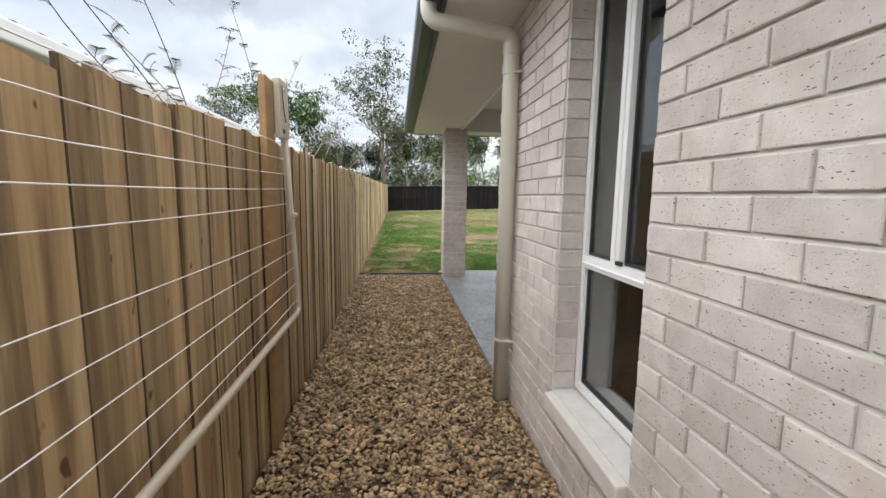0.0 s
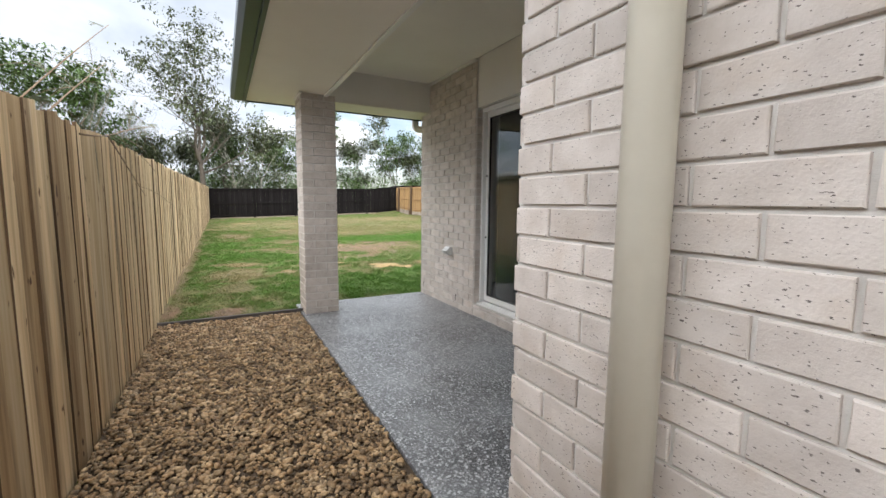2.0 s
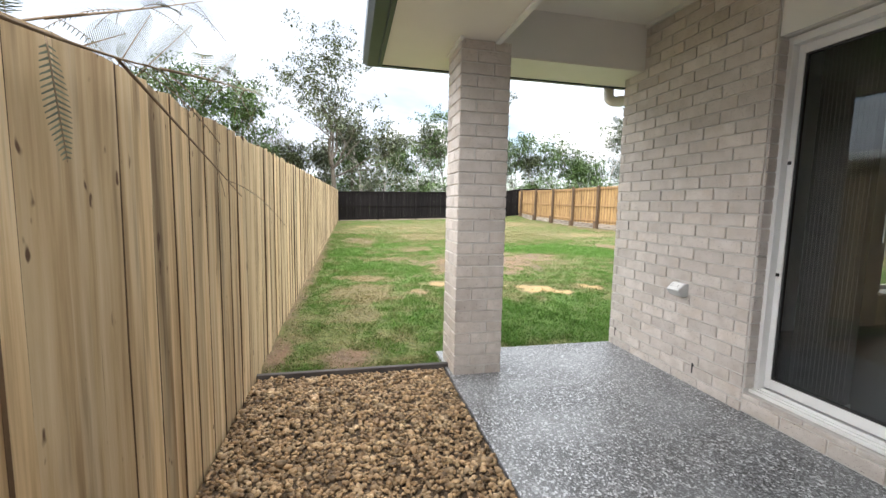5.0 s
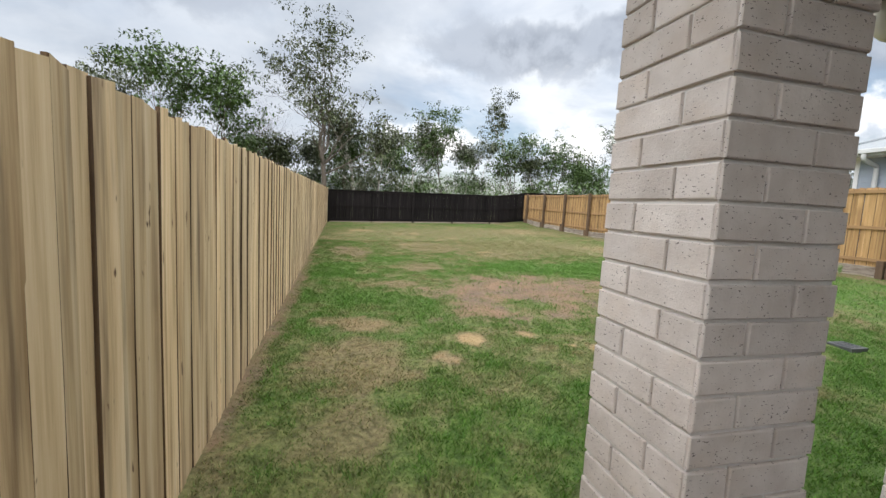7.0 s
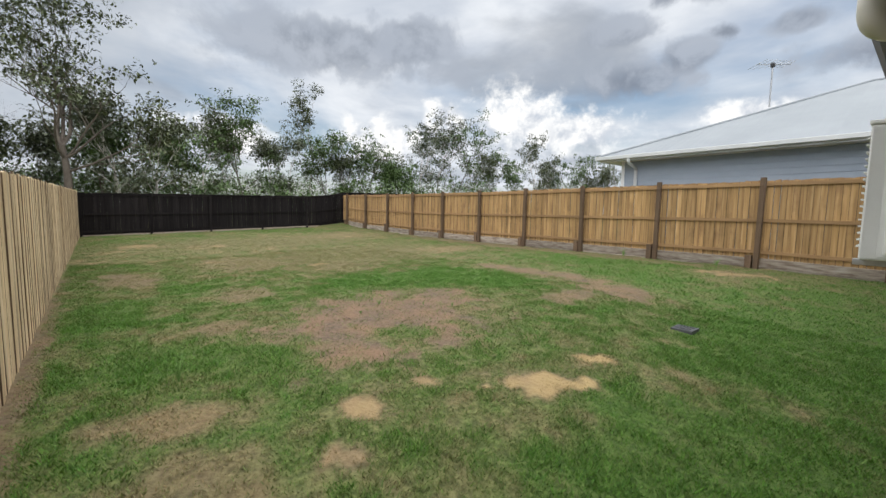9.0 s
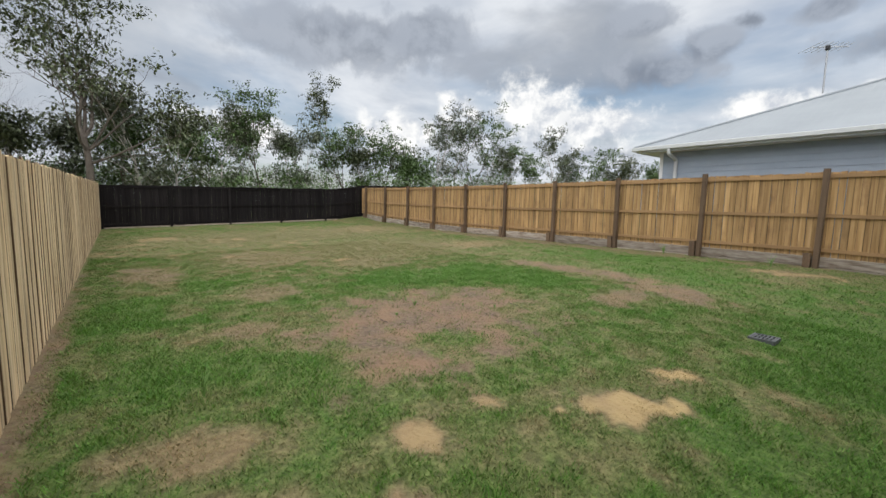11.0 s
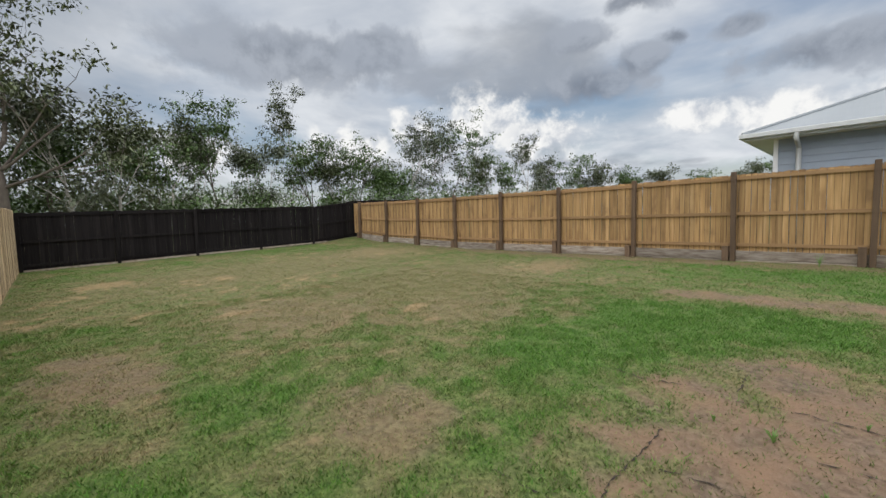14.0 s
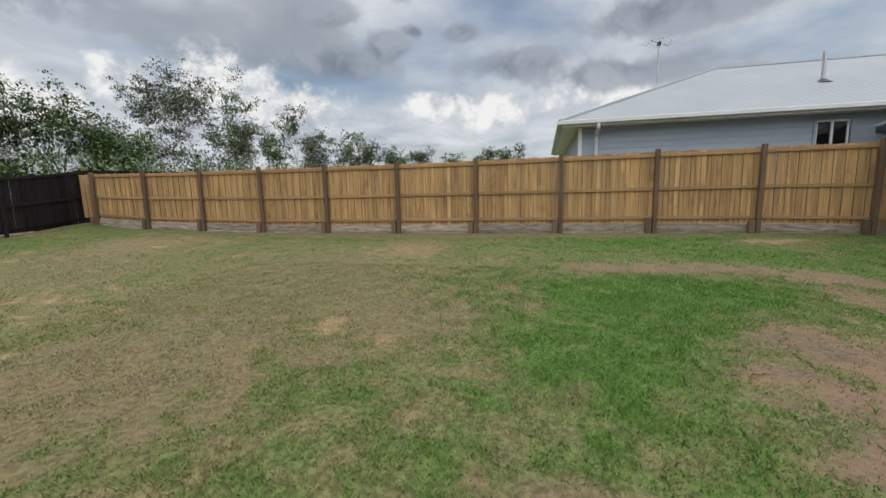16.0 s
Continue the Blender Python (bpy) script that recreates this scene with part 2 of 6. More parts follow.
def box(bm, x0, y0, z0, x1, y1, z1, bevel=0.0):
    vs = bmesh.ops.create_cube(bm, size=1.0, matrix=Matrix.Translation(((x0 + x1) / 2, (y0 + y1) / 2, (z0 + z1) / 2)) @ Matrix.Diagonal((x1 - x0, y1 - y0, z1 - z0, 1)))["verts"]
    if bevel:
        es = {e for v in vs for e in v.link_edges}
        bmesh.ops.bevel(bm, geom=list(es), offset=bevel, segments=2, profile=0.5, affect="EDGES")
    return vs


def boxes(*rows, bevel=0.0):
    bm = bmesh.new()
    for r in rows:
        box(bm, *r, bevel=bevel)
    return bm


def tube(bm, pts, radius, sides=12, caps=True):
    """A round bar along points; radius: one number or one a point."""
    pts = [Vector(p) for p in pts]
    rad = radius if isinstance(radius, (list, tuple)) else [radius] * len(pts)
    rings, side = [], None
    for i, p in enumerate(pts):
        d = (pts[min(i + 1, len(pts) - 1)] - pts[max(i - 1, 0)]).normalized()
        if side is None:
            side = d.orthogonal().normalized()
        side = (side - d * side.dot(d)).normalized()
        other = d.cross(side)
        rings.append([bm.verts.new(p + (side * math.cos(a) + other * math.sin(a)) * rad[i]) for a in (2 * math.pi * k / sides for k in range(sides))])
    for a, b in zip(rings, rings[1:]):
        for k in range(sides):
            bm.faces.new((a[k], a[(k + 1) % sides], b[(k + 1) % sides], b[k]))
    if caps:
        bm.faces.new(rings[0][::-1])
        bm.faces.new(rings[-1])
    return rings


def bend(pts, r, steps=5):
    """The same line with rounded corners."""
    pts = [Vector(p) for p in pts]
    out = [pts[0]]
    for a, b, c in zip(pts, pts[1:], pts[2:]):
        p, q = b + (a - b).normalized() * r, b + (c - b).normalized() * r
        for k in range(steps + 1):
            t = k / steps
            out.append(p * (1 - t) ** 2 + b * 2 * t * (1 - t) + q * t * t)
    return out + [pts[-1]]


def empty(name, at=(0, 0, 0)):
    ob = new(name)
    ob.location = at
    return ob


def sstep(v, a, b):
    t = np.clip((v - a) / (b - a), 0, 1)
    return t * t * (3 - 2 * t)


def yard(x, y, z=0.0):
    """Plan of the yard, in its own units, to world metres."""
    return x * 0.9455, y * 0.9416 + 0.087, z * 0.945 + 0.06


def lawn_z(x, y):
    """The lie of the land: rises gently away from the house."""
    x, y = np.asarray(x, float) / 0.9455, (np.asarray(y, float) - 0.087) / 0.9416
    left = 0.008 * np.clip(y - 7, 0, 23)
    right = 0.35 + 0.14 * sstep(y, 22, 28) + 0.2 * sstep(y, 28, 30.5) * sstep(x, 9, 12)
    u = np.clip(x / 11.8, 0, 1)
    ramp = sstep(y, 6.9, 13)
    ramp = ramp + (1 - ramp) * sstep(u, 0.62, 1.0)
    return np.where(y < 6.9, 0, (left + (right - left) * u * ramp) * 0.945 + 0.06 * sstep(y, 6.9, 10)) - 0.02


# ---- ground ----
def value_noise(x, y, scale, seed):
    """Smooth random field in 0..1 on world metres."""
    rng = np.random.RandomState(seed)
    tab = rng.rand(256, 256)
    u, v = np.asarray(x) * scale + 1000.0, np.asarray(y) * scale + 1000.0
    i, j = np.floor(u).astype(int), np.floor(v).astype(int)
    f, g = u - i, v - j
    f, g = f * f * (3 - 2 * f), g * g * (3 - 2 * g)
    a, b = tab[i % 256, j % 256], tab[(i + 1) % 256, j % 256]
    c, d = tab[i % 256, (j + 1) % 256], tab[(i + 1) % 256, (j + 1) % 256]
    return (a * (1 - f) + b * f) * (1 - g) + (c * (1 - f) + d * f) * g


def fbm(x, y, scale, seed):
    return sum(value_noise(x, y, scale * 2 ** k, seed + k) * w for k, w in enumerate((0.5, 0.27, 0.15, 0.08)))


# worn patches of the lawn: centre, half sizes, turn, bareness, dryness
PATCHES = (
    (3.6, 12.05, 1.8, 1.35, 5, 0.95, 0.6), (4.6, 12.4, 0.9, 0.8, 0, 0.95, 0.55), (2.5, 11.3, 0.6, 0.5, 20, 0.8, 0.6), (1.6, 12.8, 0.5, 0.32, -20, 0.55, 0.75), (2.3, 14.55, 0.5, 0.6, 0, 0.5, 0.7),
    (7.7, 12.9, 0.5, 2.0, 4, 0.8, 0.75), (7.4, 10.9, 0.5, 0.9, -10, 0.75, 0.8), (6.5, 11.2, 0.75, 0.4, -15, 0.7, 0.75),
    (3.4, 9.58, 0.42, 0.27, -22, 0.15, 1.5), (4.3, 9.55, 0.32, 0.12, -55, 0.12, 1.3), (2.05, 10.05, 0.28, 0.2, -35, 0.3, 1.2), (2.7, 10.12, 0.18, 0.09, -40, 0.2, 1.1), (1.68, 9.6, 0.16, 0.2, 0, 0.4, 1.0),
    (0.95, 10.7, 0.42, 0.28, -25, 0.3, 0.85), (0.85, 9.6, 0.55, 0.55, -20, 0.2, 0.75), (0.75, 8.6, 0.35, 0.4, 0, 0.25, 0.65), (0.68, 7.45, 0.32, 0.3, 10, 0.95, 0.8), (0.06, 7.6, 0.12, 0.6, 0, 0.8, 0.8), (0.03, 12.0, 0.13, 6.0, 0, 0.7, 0.6),
    (1.0, 17.1, 0.5, 1.15, 5, 0.6, 0.75), (6.3, 18.4, 3.6, 2.6, 0, 0.2, 0.68), (3.3, 18.3, 1.4, 1.6, 0, 0.35, 0.75), (4.8, 16.3, 1.2, 1.0, 10, 0.3, 0.72), (5.0, 23.5, 5.0, 2.8, 0, 0.15, 0.66), (1.6, 24.2, 0.9, 0.8, 0, 0.1, 0.95),
    (2.7, 18.8, 0.5, 0.3, 0, 0.35, 0.95), (9.0, 24.5, 2.5, 1.8, 0, 0.2, 0.8), (10.7, 10.1, 0.35, 0.9, 15, 0.3, 1.05), (11.4, 18.0, 0.45, 9.0, 0, 0.55, 0.7), (9.2, 17.5, 1.6, 1.0, 10, 0.25, 0.85), (4.6, 16.9, 0.5, 0.16, 20, 0.1, 1.0),
)
# strips of fresh green turf
GREENS = ((5.75, 13.75, 1.95, 1.0, -27, 1.0), (6.3, 12.6, 0.9, 0.6, -30, 0.9), (4.3, 14.2, 0.7, 0.45, -20, 0.8), (3.25, 11.3, 0.45, 0.26, -25, 0.85), (3.4, 8.15, 2.0, 1.05, -6, 1.0), (6.8, 8.3, 3.4, 1.3, -5, 1.0),
          (1.3, 11.9, 1.0, 0.34, -25, 0.75), (0.75, 14.5, 0.6, 1.1, 0, 0.85), (1.6, 15.6, 0.35, 0.85, 8, 0.75), (1.85, 11.4, 0.3, 0.4, 0, 0.7), (2.3, 16.1, 0.3, 0.5, 20, 0.6), (9.7, 12.4, 1.5, 2.2, 0, 0.7), (0.7, 12.6, 0.4, 0.8, 0, 0.6))


def lawn_state(x, y):
    """Bareness and dryness of the turf at places, each 0..1."""
    x, y = np.asarray(x, float) / 0.9455, (np.asarray(y, float) - 0.087) / 0.9416
    wob = fbm(x, y, 1.1, 5) - 0.5
    wob2 = fbm(x, y, 4.5, 15) - 0.5
    fine = fbm(x, y, 8.0, 33) - 0.5
    bare = np.zeros_like(x)
    dry = 0.27 + 1.0 * wob + 0.9 * wob2 + 0.7 * fine + 0.2 * sstep(y, 13, 19)
    for cx, cy, a, b, turn, br, dr in PATCHES:
        c, s = math.cos(radians(turn)), math.sin(radians(turn))
        u, v = ((x - cx) * c + (y - cy) * s) / a, (-(x - cx) * s + (y - cy) * c) / b
        k = 1 - sstep(np.sqrt(u * u + v * v) + 1.1 * wob + 1.5 * wob2, 0.55, 1.2)
        bare = np.maximum(bare, br * k)
        dry = np.maximum(dry, dr * k)
    for cx, cy, a, b, turn, g in GREENS:
        c, s = math.cos(radians(turn)), math.sin(radians(turn))
        u, v = ((x - cx) * c + (y - cy) * s) / a, (-(x - cx) * s + (y - cy) * c) / b
        k = (1 - sstep(np.sqrt(u * u + v * v) + 0.9 * wob + 0.8 * wob2, 0.6, 1.1)) * min(g, 1)
        bare, dry = bare * (1 - 0.85 * k), dry * (1 - 0.9 * k)
    # straw-pale dead spots lie over everything
    for cx, cy, a, b, turn, br, dr in PATCHES:
        if dr > 1:
            c, s = math.cos(radians(turn)), math.sin(radians(turn))
            u, v = ((x - cx) * c + (y - cy) * s) / a, (-(x - cx) * s + (y - cy) * c) / b
            k = 1 - sstep(np.sqrt(u * u + v * v) + 1.2 * wob + 2.0 * wob2 + 1.8 * fine, 0.3, 1.3)
            dry = np.maximum(dry, dr * k)
    return np.clip(bare + 0.25 * np.clip(wob2, 0, 1) + 0.9 * np.clip(fine, 0, 1), 0, 1), np.clip(dry, 0, 1.3)


def turf_mat(name, blade):
    """Soil, thatch and green, mixed by the worn pattern kept on the mesh."""
    m = bpy.data.materials.new(name)
    m.use_nodes = True
    nt = m.node_tree
    N = lambda kind: nt.nodes.new(kind)
    L = nt.links.new
    b = nt.nodes["Principled BSDF"]

    def attr(n):
        a = N("ShaderNodeAttribute")
        a.attribute_name = n
        return a.outputs["Fac"]

    def mix(f, a, c):
        n = N("ShaderNodeMix")
        n.data_type = "RGBA"
        L(f, n.inputs[0])
        for k, v in ((6, a), (7, c)):
            if isinstance(v, tuple):
                n.inputs[k].default_value = (*v, 1)
            else:
                L(v, n.inputs[k])
        return n.outputs[2]

    def noisy(s, lo, hi):
        t = N("ShaderNodeTexCoord")
        n = N("ShaderNodeTexNoise")
        n.inputs["Scale"].default_value, n.inputs["Detail"].default_value = s, 8
        L(t.outputs["Object"], n.inputs["Vector"])
        r = N("ShaderNodeMapRange")
        r.inputs["From Min"].default_value, r.inputs["From Max"].default_value = lo, hi
        L(n.outputs[0], r.inputs["Value"])
        return r.outputs[0], n.outputs[0]

    def pale(col):
        r = N("ShaderNodeMapRange")
        r.inputs["From Min"].default_value, r.inputs["From Max"].default_value = 0.75, 1.3
        L(attr("dry"), r.inputs["Value"])
        return mix(r.outputs[0], col, (0.42, 0.31, 0.145))

    f, h = noisy(22.0, 0.35, 0.65)
    f2, h2 = noisy(3.0, 0.35, 0.65)
    if blade:
        geo = N("ShaderNodeNewGeometry")
        green = mix(geo.outputs["Random Per Island"], (0.042, 0.125, 0.014), (0.12, 0.265, 0.034))
        straw = mix(geo.outputs["Random Per Island"], (0.155, 0.122, 0.062), (0.32, 0.26, 0.14))
        col = pale(mix(attr("dry"), green, straw))
        b.inputs["Roughness"].default_value = 0.6
    else:
        green = mix(f, (0.045, 0.088, 0.018), (0.105, 0.175, 0.038))
        straw = mix(f, (0.105, 0.082, 0.042), (0.265, 0.21, 0.11))
        soil = mix(f, (0.095, 0.068, 0.047), (0.19, 0.14, 0.10))
        soil = mix(f2, soil, (0.21, 0.135, 0.085))
        col = mix(attr("bare"), pale(mix(attr("dry"), green, straw)), soil)
        b.inputs["Roughness"].default_value = 0.95
        bp = N("ShaderNodeBump")
        bp.inputs["Strength"].default_value, bp.inputs["Distance"].default_value = 0.8, 0.03
        L(h, bp.inputs["Height"])
        L(bp.outputs[0], b.inputs["Normal"])
    L(col, b.inputs["Base Color"])
    b.inputs["Specular IOR Level"].default_value = 0.25
    return m


M_TURF, M_BLADE = turf_mat("turf_ground", False), turf_mat("grass_blade", True)


def put_state(me, x, y, blade=False):
    bare, dry = lawn_state(x, y)
    for key, v in (("bare", bare), ("dry", dry)):
        a = me.attributes.new(key, "FLOAT", "POINT")
        a.data.foreach_set("value", v.astype(np.float32))


def build_ground():
    fine_x, fine_y = np.arange(-0.6, 12.9, 0.09), np.arange(6.3, 31.2, 0.09)
    xs = np.concatenate(([-1500, -400, -120, -50, -20, -8, -3, -1.2], fine_x, [14, 17, 25, 50, 120, 400, 1500]))
    ys = np.concatenate(([-1500, -400, -120, -50, -20, -8, -3, 0, 3, 5], fine_y, [33, 38, 50, 80, 150, 400, 1500]))
    gx, gy = np.meshgrid(xs, ys, indexing="ij")
    gz = lawn_z(gx, gy)
    inside = (gx > -0.5) & (gx < 12.5) & (gy > 6.9) & (gy < 31)
    gz = gz + np.where(inside, (fbm(gx, gy, 2.5, 40) - 0.5) * 0.05, 0)
    gz = np.where(gy < 6.95, np.minimum(gz, -0.045), gz)
    nx, ny = len(xs), len(ys)
    idx = np.arange(nx * ny).reshape(nx, ny)
    quads = np.stack((idx[:-1, :-1], idx[1:, :-1], idx[1:, 1:], idx[:-1, 1:]), -1).reshape(-1, 4)
    me = bpy.data.meshes.new("ground")
    me.from_pydata(np.stack((gx, gy, gz), -1).reshape(-1, 3).tolist(), [], quads.tolist())
    me.materials.append(M_TURF)
    me.shade_smooth()
    put_state(me, gx.ravel(), gy.ravel())
    tagged(new("ground", me), "patchy green and straw lawn over bare soil", "lawn", kind="structure")


build_ground()

# ---- house ----
WX, DX = 1.378, 3.035          # face of the side wall; face of the patio's back wall
RY, HY = 2.90, 7.08            # return wall; rear corner of the house
SOFFIT, CEIL = 2.375, 2.74
PX0, PX1, PY0, PY1 = 1.40, 1.747, 6.59, 6.937


def structure(name, bm, material, label, category=""):
    return tagged(part(name, bm, material), label, category, kind="structure")


W0, W1, WZ0, WZ1 = 1.085, 1.752, 0.39, 2.27       # side window opening
D0, D1, DZ0, DZ1 = 3.925, 5.737, 0.135, 2.235   # sliding door opening
wall_side = structure("wall_side", boxes(
    (WX, -5, -0.1, 1.66, W0, SOFFIT + 0.3), (WX, W1, -0.1, 1.66, RY, SOFFIT + 0.3),
    (WX, W0, -0.1, 1.66, W1, WZ0), (WX, W0, WZ1, 1.66, W1, SOFFIT + 0.3)), M_MORTAR, "pale cream brick side wall with light mortar", "wall")
wall_return = structure("wall_return", boxes((1.66, RY - 0.23, -0.1, DX + 0.24, RY, CEIL + 0.1)), M_MORTAR, "cream brick return wall of the patio", "wall")
wall_patio = structure("wall_patio", boxes(
    (DX, RY, -0.1, DX + 0.24, D0, CEIL + 0.1), (DX, D1, -0.1, DX + 0.24, HY - 0.24, CEIL + 0.1),
    (DX + 0.1, D0, -0.1, DX + 0.24, D1, DZ0 - 0.012), (DX + 0.05, D0, DZ1 + 0.002, DX + 0.24, D1, CEIL + 0.1)), M_MORTAR, "cream brick patio wall round a sliding door", "wall")
V0, V1, VZ0, VZ1 = 5.95, 6.57, 0.45, 2.15        # rear window opening
wall_rear = structure("wall_rear", boxes(
    (DX, HY - 0.24, -0.1, V0, HY, CEIL + 0.1), (V1, HY - 0.24, -0.1, 11.0, HY, CEIL + 0.1),
    (V0, HY - 0.24, -0.1, V1, HY, VZ0), (V0, HY - 0.24, VZ1, V1, HY, CEIL + 0.1)), M_MORTAR, "cream brick rear wall facing the lawn", "wall")
structure("wall_far_side", boxes((10.76, -5, -0.1, 11.0, HY - 0.24, CEIL + 0.1)), M_MORTAR, "plain brick far side wall", "wall")
structure("wall_front", boxes((1.66, -5, -0.1, 10.76, -4.76, CEIL + 0.1)), M_MORTAR, "plain brick front wall", "wall")
door_head = structure("lintel_panel", boxes((DX + 0.012, D0 - 0.002, DZ1 + 0.004, DX + 0.05, D1 + 0.002, CEIL)), M_BEAM, "painted flat panel above the sliding door", "panel")
pier_core = tagged(part("brick_pier", boxes((PX0, PY0, -0.05, PX1, PY1, SOFFIT)), M_MORTAR), "square cream brick pier at the patio corner", "pillar")

# soffits, beams and ceiling
structure("ceiling", boxes((1.66, RY, CEIL, DX, 6.84, CEIL + 0.03)), M_SOFFIT, "flat painted patio ceiling", "ceiling")
structure("beam_side", boxes((1.58, RY, SOFFIT + 0.012, 1.655, 6.84, CEIL)), M_BEAM, "painted boxed beam along the patio edge", "beam")
structure("beam_rear", boxes((1.58, 6.84, SOFFIT + 0.012, DX, 6.93, CEIL)), M_BEAM, "painted boxed beam at the patio end", "beam")
structure("soffit_side", boxes((0.91, -5, SOFFIT, WX - 0.006, RY, SOFFIT + 0.01), (0.91, RY, SOFFIT, 1.655, 6.84, SOFFIT + 0.01)), M_SOFFIT, "pale painted eave lining", "soffit")
structure("soffit_rear", boxes((0.91, 6.84, SOFFIT, DX, 7.28, SOFFIT + 0.01), (DX, HY + 0.006, SOFFIT, 11.4, 7.28, SOFFIT + 0.01)), M_SOFFIT, "pale painted rear eave lining", "soffit")
bm = boxes((1.635, RY, SOFFIT - 0.018, 1.672, 6.6, SOFFIT - 0.003), (1.374, 6.54, SOFFIT - 0.02, 1.40, 6.95, SOFFIT - 0.003))
structure("trim", bm, M_WHITE, "thin white corner bead under the beam", "trim")
bm = boxes((DX - 0.03, RY, CEIL - 0.03, DX - 0.008, D0, CEIL - 0.002), (DX - 0.03, D1, CEIL - 0.03, DX - 0.008, 6.84, CEIL - 0.002))
structure("cornice", bm, M_BEAM, "thin painted bead between wall and ceiling", "trim")


def gutter(name, along, a, b, at, outer, label):
    """A quad gutter with a rolled lip, and the fascia behind it. along: 'x' or 'y'."""
    z = SOFFIT
    prof = [(0, z - 0.012), (0, z + 0.20), (0.018, z + 0.20), (0.02, z + 0.035), (0.11, z + 0.028), (0.135, z + 0.055), (0.135, z + 0.13),
            (0.12, z + 0.145), (0.128, z + 0.155), (0.15, z + 0.145), (0.15, z + 0.045), (0.115, z + 0.012), (0.03, z + 0.012), (0.028, z - 0.012)]
    bm = bmesh.new()
    rings = []
    for s in (a, b):
        # mitred at the far end
        ring = []
        for d, h in prof:
            e = s + (d if s == b else 0)
            ring.append(bm.verts.new((at + outer * d, e, h) if along == "y" else ((a - d if s == a else s), at + outer * d, h)))
        rings.append(ring)
    n = len(prof)
    for k in range(n):
        bm.faces.new((rings[0][k], rings[0][(k + 1) % n], rings[1][(k + 1) % n], rings[1][k]))
    bm.faces.new(rings[0][::-1])
    bm.faces.new(rings[1])
    bmesh.ops.recalc_face_normals(bm, faces=bm.faces)
    return tagged(part(name, bm, M_GUTTER), label, "gutter", kind="structure")


gutter("gutter_side", "y", -5, 7.28, 0.91, -1, "dark blue-grey steel gutter along the side eave")
gutter("gutter_rear", "x", 0.91, 11.4, 7.28, 1, "dark blue-grey steel gutter along the rear eave")

# roof planes over the eaves, pitched about 22 degrees
bm = bmesh.new()
E0, E1, RUN = 0.80, 7.40, 5.2
k = 0.41
zz = SOFFIT + 0.19
A = [bm.verts.new(p) for p in ((E0, -5.4, zz), (E0, E1, zz), (E0 + RUN, E1 - RUN, zz + RUN * k), (E0 + RUN, -5.4, zz + RUN * k), (11.6, E1, zz), (11.6, E1 - RUN, zz + RUN * k), (11.6, -5.4, zz + RUN * k))]
bm.faces.new((A[0], A[3], A[2], A[1]))
bm.faces.new((A[1], A[2], A[5], A[4]))
bm.faces.new((A[2], A[3], A[6], A[5]))
bmesh.ops.solidify(bm, geom=bm.faces[:], thickness=0.03)
structure("house_roof", bm, M_ROOF, "pale grey steel roof of the house", "roof")

# inside of the house, dark beyond the glass
structure("interior_floor", boxes((1.66, -4.76, -0.02, 10.76, RY - 0.23, 0.10), (DX + 0.24, RY - 0.23, -0.02, 10.76, HY - 0.24, 0.10)), M_INFLOOR, "dark grey tiled floor indoors", "floor")
structure("interior_ceiling", boxes((1.66, -4.76, 2.5, 10.76, RY - 0.23, 2.54), (DX + 0.24, RY - 0.23, 2.5, 10.76, HY - 0.24, 2.54)), M_INWALL, "plain painted ceiling indoors", "ceiling")
structure("interior_wall", boxes((7.6, -4.76, 0.10, 7.7, HY - 0.24, 2.5), (1.66, -1.2, 0.10, 7.6, -1.1, 2.5), (DX + 0.24, 1.9, 0.1, 7.6, 1.99, 2.5)), M_INWALL, "plain grey painted partition walls indoors", "wall")
structure("interior_lining", boxes((DX + 0.24, RY - 0.2, 0.10, DX + 0.26, D0 - 0.01, 2.5), (DX + 0.24, D1 + 0.01, 0.10, DX + 0.26, HY - 0.26, 2.5),
                                   (DX + 0.24, HY - 0.26, 0.10, V0, HY - 0.24, 2.5), (V1, HY - 0.26, 0.10, 7.6, HY - 0.24, 2.5)), M_INWALL, "plain grey wall lining indoors", "wall")

